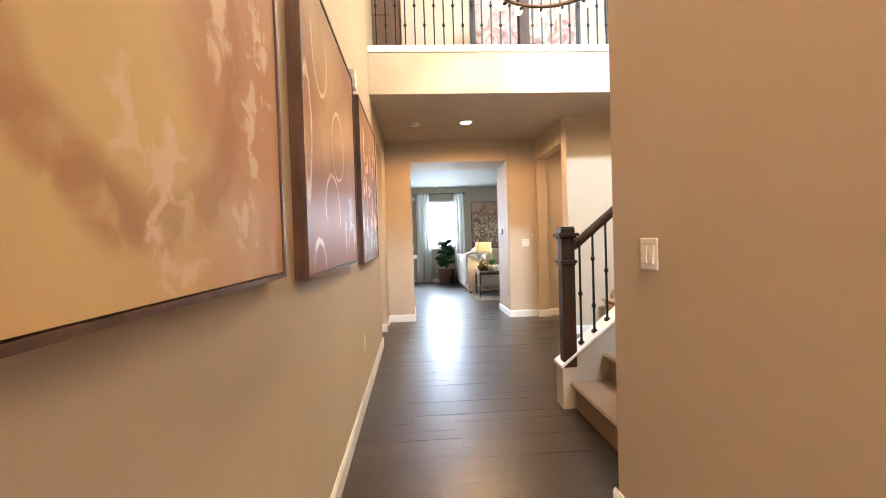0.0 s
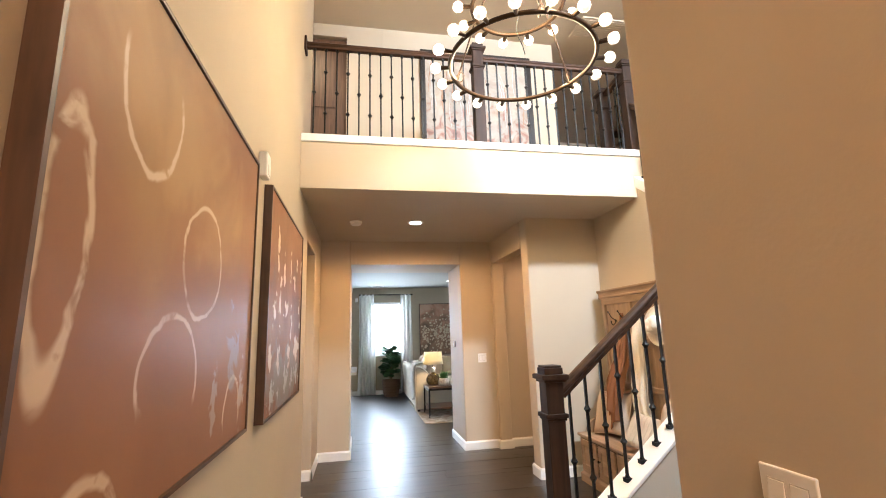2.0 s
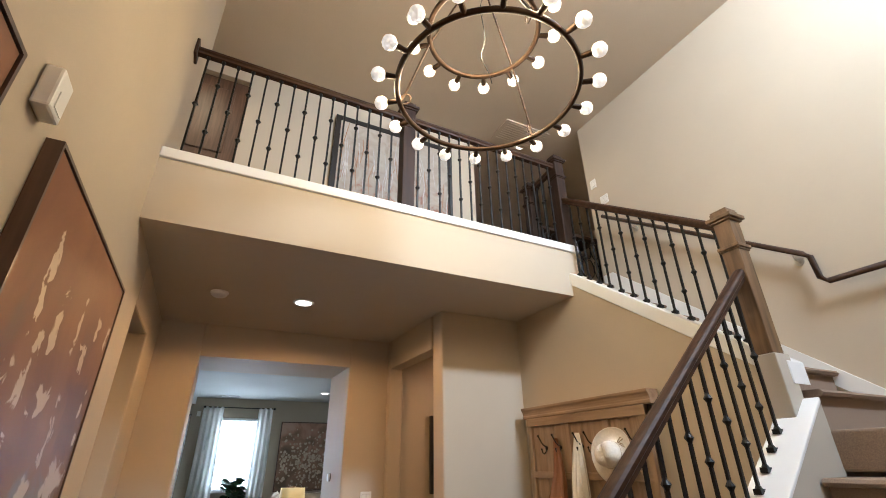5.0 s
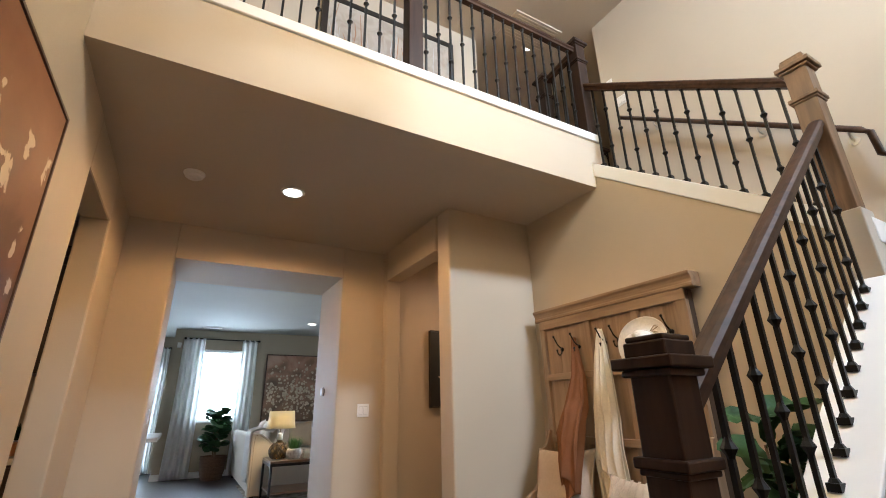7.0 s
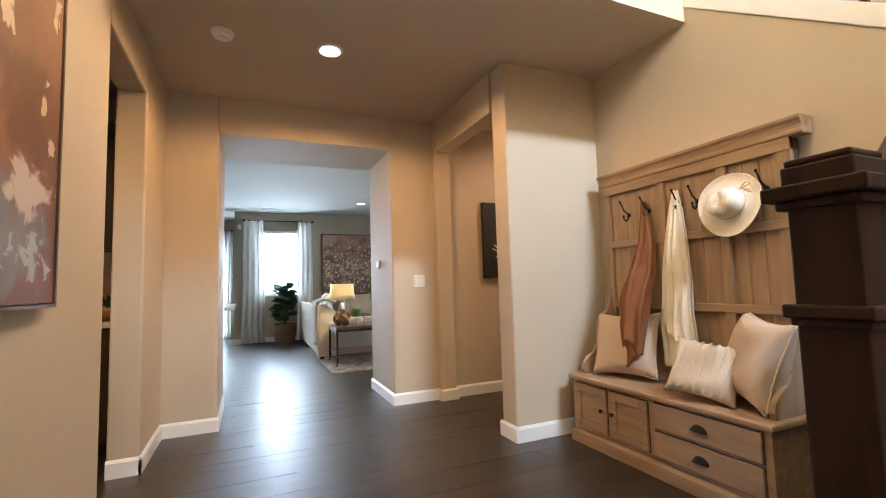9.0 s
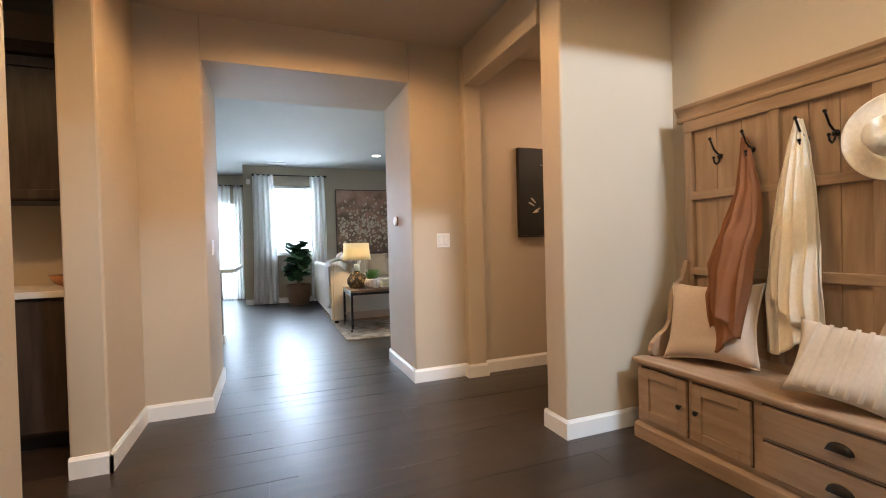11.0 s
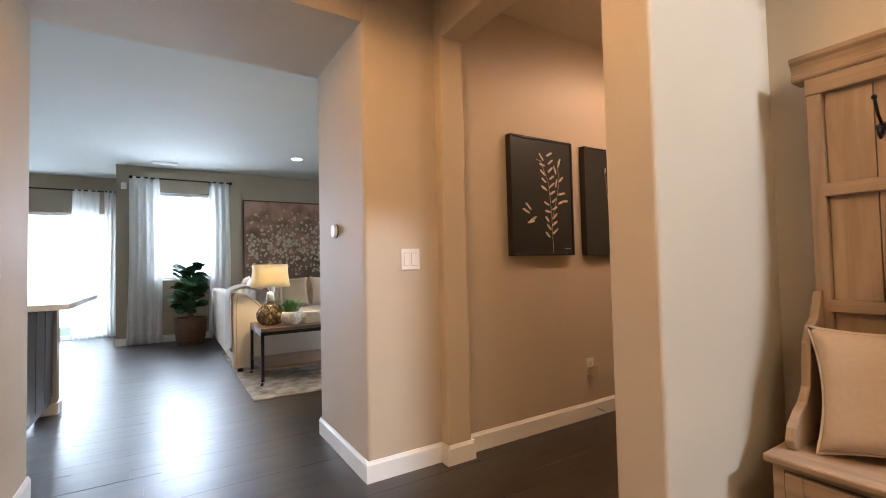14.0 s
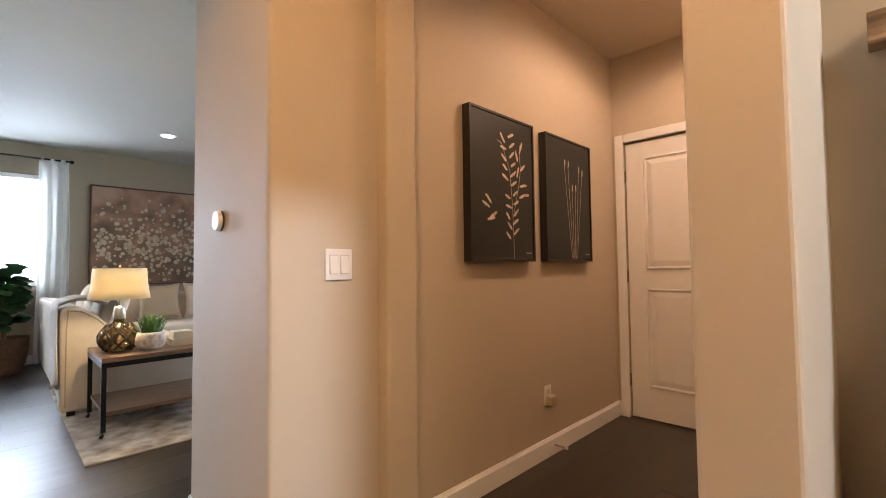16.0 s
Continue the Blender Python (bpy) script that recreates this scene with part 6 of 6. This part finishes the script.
# planter with grass
gp = thing("grass_planter", "white carved pot with green grass on the table", "plant", "potted plants", at=(2.05, 11.12, tz))
POTW = mat("whitewashed_carved_pot", (0.55, 0.50, 0.45), 0.7, var=0.35, scale=32, bump=0.9, bscale=45, second=(0.75, 0.72, 0.68))
bm = B(); lathe(bm, [(0.07, 0.001), (0.092, 0.03), (0.10, 0.07), (0.092, 0.115), (0.082, 0.13), (0.07, 0.13), (0.065, 0.11)], seg=28)
part("pot", bm, POTW, gp, smooth=True)
for k in range(8):
    bm = B()
    a = 2 * math.pi * k / 8
    for r in (0.012, 0.024):
        tube(bm, [((0.099) * math.cos(a + r * math.cos(j) / 0.1), 0.099 * math.sin(a + r * math.cos(j) / 0.1), 0.066 + r * math.sin(j)) for j in [i * math.pi / 6 for i in range(12)]], 0.003, 5, True)
    part("carved_ring", bm, POTW, gp)
rng = random.Random(3)
bm = B()
for k in range(170):
    a, r = rng.uniform(0, 6.28), 0.065 * rng.random() ** 0.5
    a2, rr, h = a + rng.uniform(-0.5, 0.5), r + rng.uniform(0.0, 0.10), rng.uniform(0.08, 0.16)
    b0 = Vector((r * math.cos(a), r * math.sin(a), 0.11))
    tip = Vector((rr * math.cos(a2), rr * math.sin(a2), 0.12 + h))
    mid = b0.lerp(tip, 0.55) + Vector((0, 0, 0.03))
    w = Vector((-math.sin(a), math.cos(a), 0)) * 0.0035
    v = [bm.verts.new(p) for p in (b0 - w, b0 + w, mid + w * 0.8, mid - w * 0.8, tip)]
    bm.faces.new((v[0], v[1], v[2], v[3])), bm.faces.new((v[3], v[2], v[4]))
tagged(part("grass", bm, mat("bright_grass", (0.06, 0.15, 0.03), 0.5, var=0.4, scale=40), gp), kind="stuff")
bk = thing("decor_box", "stack of cream boxes on the side table", "box", at=(2.25, 11.18, tz))
bm = B(); box(bm, -0.06, 0.10, -0.08, 0.08, 0.001, 0.055)
part("lower_box", bm, mat("cream_board", (0.62, 0.55, 0.42), 0.6), bk, bevel=0.003)
bm = B(); box(bm, -0.05, 0.09, -0.07, 0.07, 0.0555, 0.11)
part("upper_box", bm, mat("pale_board", (0.70, 0.66, 0.56), 0.6), bk, bevel=0.003)

# ---- kitchen ----
CAB = wood("dark_cabinet_wood", (0.030, 0.022, 0.018), (0.065, 0.048, 0.038), 0.4, axis=2, stretch=10)
STONE = mat("white_quartz", (0.72, 0.71, 0.68), 0.2, var=0.06, scale=9)
isl = thing("kitchen_island", "dark cabinet island with a white stone top", "kitchen island", at=(-0.3, 10.9, 0))
bm = B(); box(bm, -1.0, 0.20, 10.25, 11.20, 0.09, 0.885)
under(part("body", bm, CAB), isl)
bm = B(); box(bm, 0.12, 0.235, 11.10, 11.215, 0.0, 0.884)
under(part("corner_post", bm, mat("taupe_post", (0.42, 0.36, 0.28), 0.5), bevel=0.004), isl)
bm = B(); box(bm, 0.10, 0.25, 11.085, 11.23, 0.0, 0.09)
under(part("post_base", bm, TRIM, bevel=0.004), isl)
bm = B(); box(bm, -1.1, 0.46, 10.05, 11.40, 0.886, 0.925)
under(part("countertop", bm, STONE, bevel=0.004), isl)
for k in range(3):
    bm = B(); box(bm, 0.2005, 0.212, 10.30 + k * 0.27, 10.55 + k * 0.27, 0.15, 0.85)
    under(part("panel", bm, CAB, bevel=0.003), isl)
base = thing("base_cabinet", "dark kitchen base cabinet", "cabinet", at=(-0.9, 8.7, 0))
bm = B(); box(bm, -1.8, -0.2, 8.40, 8.995, 0.09, 0.875)
under(part("body", bm, CAB), base)
bm = B(); box(bm, -1.8, -0.2, 8.46, 8.995, 0.0, 0.089)
under(part("toe_kick", bm, BLACKF), base)
for k in range(3):
    bm = B(); box(bm, -0.73 - 0.53 * k + 0.005, -0.20 - 0.53 * k - 0.005, 8.38, 8.3995, 0.11, 0.86)
    d = under(part("door", bm, CAB, bevel=0.003), base)
    bm = B(); cyl(bm, (-0.68 - 0.53 * k, 8.36, 0.70), (-0.68 - 0.53 * k, 8.36, 0.82), 0.005); box(bm, -0.685 - 0.53 * k, -0.675 - 0.53 * k, 8.36, 8.379, 0.71, 0.72)
    sub(part("handle", bm, mat("nickel_pull", (0.55, 0.52, 0.47), 0.3, 1.0), None, "nickel bar pull"), d)
bm = B(); box(bm, -1.82, -0.192, 8.365, 8.997, 0.877, 0.915)
tagged(fixed("countertop", bm, STONE, bevel=0.003), "white quartz kitchen countertop", "countertop", kind="thing")
upc = thing("wall_cabinet", "dark framed kitchen wall cabinet", "cabinet", at=(-0.9, 8.8, 1.45))
bm = B(); box(bm, -1.8, -0.2, 8.64, 8.995, 1.45, 2.33)
under(part("body", bm, CAB), upc)
for k in range(3):
    x0, x1 = -0.73 - 0.53 * k + 0.005, -0.20 - 0.53 * k - 0.005
    bm = B()
    box(bm, x0, x0 + 0.06, 8.618, 8.6395, 1.46, 2.32); box(bm, x1 - 0.06, x1, 8.618, 8.6395, 1.46, 2.32)
    box(bm, x0 + 0.06, x1 - 0.06, 8.618, 8.6395, 1.46, 1.52); box(bm, x0 + 0.06, x1 - 0.06, 8.618, 8.6395, 2.26, 2.32)
    box(bm, x0 + 0.06, x1 - 0.06, 8.63, 8.6395, 1.52, 2.26)
    under(part("door", bm, CAB, bevel=0.003), upc)
bm = B(); prism(bm, [(8.60, 2.34), (8.575, 2.40), (8.995, 2.40), (8.995, 2.331), (8.62, 2.331)], -1.8, -0.195, "x")
under(part("crown", bm, CAB), upc)
bowl = thing("wooden_bowl", "wooden bowl on the kitchen counter", "bowl", at=(-0.34, 8.62, 0.915))
bm = B(); lathe(bm, [(0.05, 0.001), (0.10, 0.03), (0.13, 0.08), (0.122, 0.08), (0.09, 0.035)], seg=28)
part("shell", bm, mat("honey_wood", (0.36, 0.17, 0.07), 0.45, var=0.2, scale=12), bowl, smooth=True)
kp = thing("counter_plant", "small green plant on the kitchen counter", "plant", "potted plants", at=(-0.36, 8.84, 0.915))
bm = B(); lathe(bm, [(0.05, 0.001), (0.065, 0.09), (0.058, 0.09)], seg=20)
part("pot", bm, POTW, kp)
bm = B()
for k in range(110):
    a, r = rng.uniform(0, 6.28), rng.uniform(0.0, 0.05)
    d = Vector((math.cos(a), math.sin(a), rng.uniform(0.4, 2.0))).normalized() * rng.uniform(0.06, 0.14)
    b0 = Vector((r * math.cos(a), r * math.sin(a), 0.085))
    w = Vector((-math.sin(a), math.cos(a), 0)) * 0.012
    v = [bm.verts.new(p) for p in (b0, b0 + d * 0.6 + w, b0 + d, b0 + d * 0.6 - w)]
    bm.faces.new(v)
tagged(part("foliage", bm, LEAF, kp), kind="stuff")

# ---- upper hall ----
bm = B(); box(bm, -0.55, 0.33, 7.92, 7.96, Z2 + 0.01, Z2 + 2.04)
d2 = fixed("door_2", bm, wood("brown_door_wood", (0.07, 0.035, 0.02), (0.14, 0.075, 0.042), 0.45, axis=2), "dark brown wooden door of the upper hall", "door")
for z0, z1 in ((0.2, 0.95), (1.1, 1.9)):
    bm = B(); box(bm, -0.42, 0.20, 7.908, 7.9195, Z2 + z0, Z2 + z1)
    part("panel", bm, d2.data.materials[0], d2, bevel=0.01)
bm = B()
box(bm, 0.331, 0.779, 7.86, 7.98, Z2, TOP)
box(bm, -2.4, -0.56, 7.86, 7.98, Z2, TOP)
box(bm, -0.56, 0.331, 7.86, 7.98, Z2 + 2.05, TOP)
fixed("wall_upper_door", bm, WALL, "greige wall round the upper door", "wall")
con = thing("iron_console", "ornate scrolled iron console table on the upper landing", "console table", at=(4.15, 7.5, Z2))
bm = B(); box(bm, -0.45, 0.45, -0.16, 0.16, 0.78, 0.82)
part("top", bm, RAIL, con, bevel=0.004)
for x in (-0.42, 0.42):
    for y in (-0.14, 0.14):
        bm = B(); cyl(bm, (x, y, 0.0), (x, y, 0.78), 0.011, 0.011, 8)
        part("leg", bm, IRON, con)
for k in range(8):
    for r in range(3):
        bm = B()
        cx, cz = -0.36 + 0.1029 * k, 0.14 + 0.25 * r
        tube(bm, [(cx + 0.055 * math.cos(j) * (1 if (k + r) % 2 else 0.75), -0.14, cz + 0.115 * math.sin(j)) for j in [i * math.pi / 8 for i in range(16)]], 0.007, 6, True)
        part("scroll", bm, IRON, con)

# ---- floor planks ----
PW = 0.127
lengths = (0.62, 0.95, 1.25)


def plank_mesh(L):
    bm = B()
    g, c = 0.0002, 0.0005
    lo = [bm.verts.new(p) for p in ((g, g, -0.015), (L - g, g, -0.015), (L - g, PW - g, -0.015), (g, PW - g, -0.015))]
    md = [bm.verts.new(p) for p in ((g, g, -c * 0.5), (L - g, g, -c * 0.5), (L - g, PW - g, -c * 0.5), (g, PW - g, -c * 0.5))]
    hi = [bm.verts.new(p) for p in ((g + c, g + c, 0), (L - g - c, g + c, 0), (L - g - c, PW - g - c, 0), (g + c, PW - g - c, 0))]
    for a, b in ((lo, md), (md, hi)):
        for i in range(4):
            bm.faces.new((a[i], a[(i + 1) % 4], b[(i + 1) % 4], b[i]))
    bm.faces.new(hi)
    me = bpy.data.meshes.new("plank")
    bm.to_mesh(me)
    bm.free()
    me.materials.append(FLOOR)
    return me


FLOOR_J = wood("espresso_plank_far", (0.013, 0.009, 0.007), (0.040, 0.027, 0.020), 0.35, axis=0, stretch=7, scale=1.6, bump=0.14)
nt = FLOOR_J.node_tree
nt.nodes["Principled BSDF"].inputs["Specular IOR Level"].default_value = 1.0
gi = nt.nodes.new("ShaderNodeNewGeometry")
hs = nt.nodes.new("ShaderNodeHueSaturation")
mrr = nt.nodes.new("ShaderNodeMapRange")
mrr.inputs["To Min"].default_value, mrr.inputs["To Max"].default_value = 0.78, 1.22
nt.links.new(gi.outputs["Random Per Island"], mrr.inputs["Value"])
nt.links.new(mrr.outputs[0], hs.inputs["Value"])
src = nt.nodes["Principled BSDF"].inputs["Base Color"].links[0].from_socket
nt.links.new(src, hs.inputs["Color"])
nt.links.new(hs.outputs[0], nt.nodes["Principled BSDF"].inputs["Base Color"])
pm = {L: plank_mesh(L) for L in lengths}
rng = random.Random(17)
floor = bpy.data.objects["floor"]
verts, faces = [], []
count = 0
y = -0.62
while y < 16.1:
    x = (-0.35 if y < 5.4 else -4.4) - rng.uniform(0, 0.6)
    xmax = 1.5 if y < 3.9 else (4.7 if y < 9.4 else 7.0)
    while x < xmax:
        L = rng.choice(lengths)
        near = 2.6 < y < 9.6 and x > -0.6 and x < (1.6 if y < 3.9 else (2.9 if y < 8.6 else 2.2)) and count < 300
        if near:
            ob = new("plank", pm[L])
            ob.location = (x, y, 0)
            ob.rotation_euler = (rng.uniform(-0.004, 0.004), rng.uniform(-0.002, 0.002), 0)
            ob.parent = floor
            count += 1
        else:
            n0 = len(verts)
            me = pm[L]
            tilt = rng.uniform(-0.004, 0.004)
            verts += [(v.co.x + x, v.co.y + y, v.co.z + tilt * v.co.y) for v in me.vertices]
            faces += [[n0 + i for i in p.vertices] for p in me.polygons]
        x += L
    y += PW
me = bpy.data.meshes.new("planks")
me.from_pydata(verts, [], faces)
me.materials.append(FLOOR_J)
far = new("planks", me)
far.parent = floor
far["kind"] = "stuff"
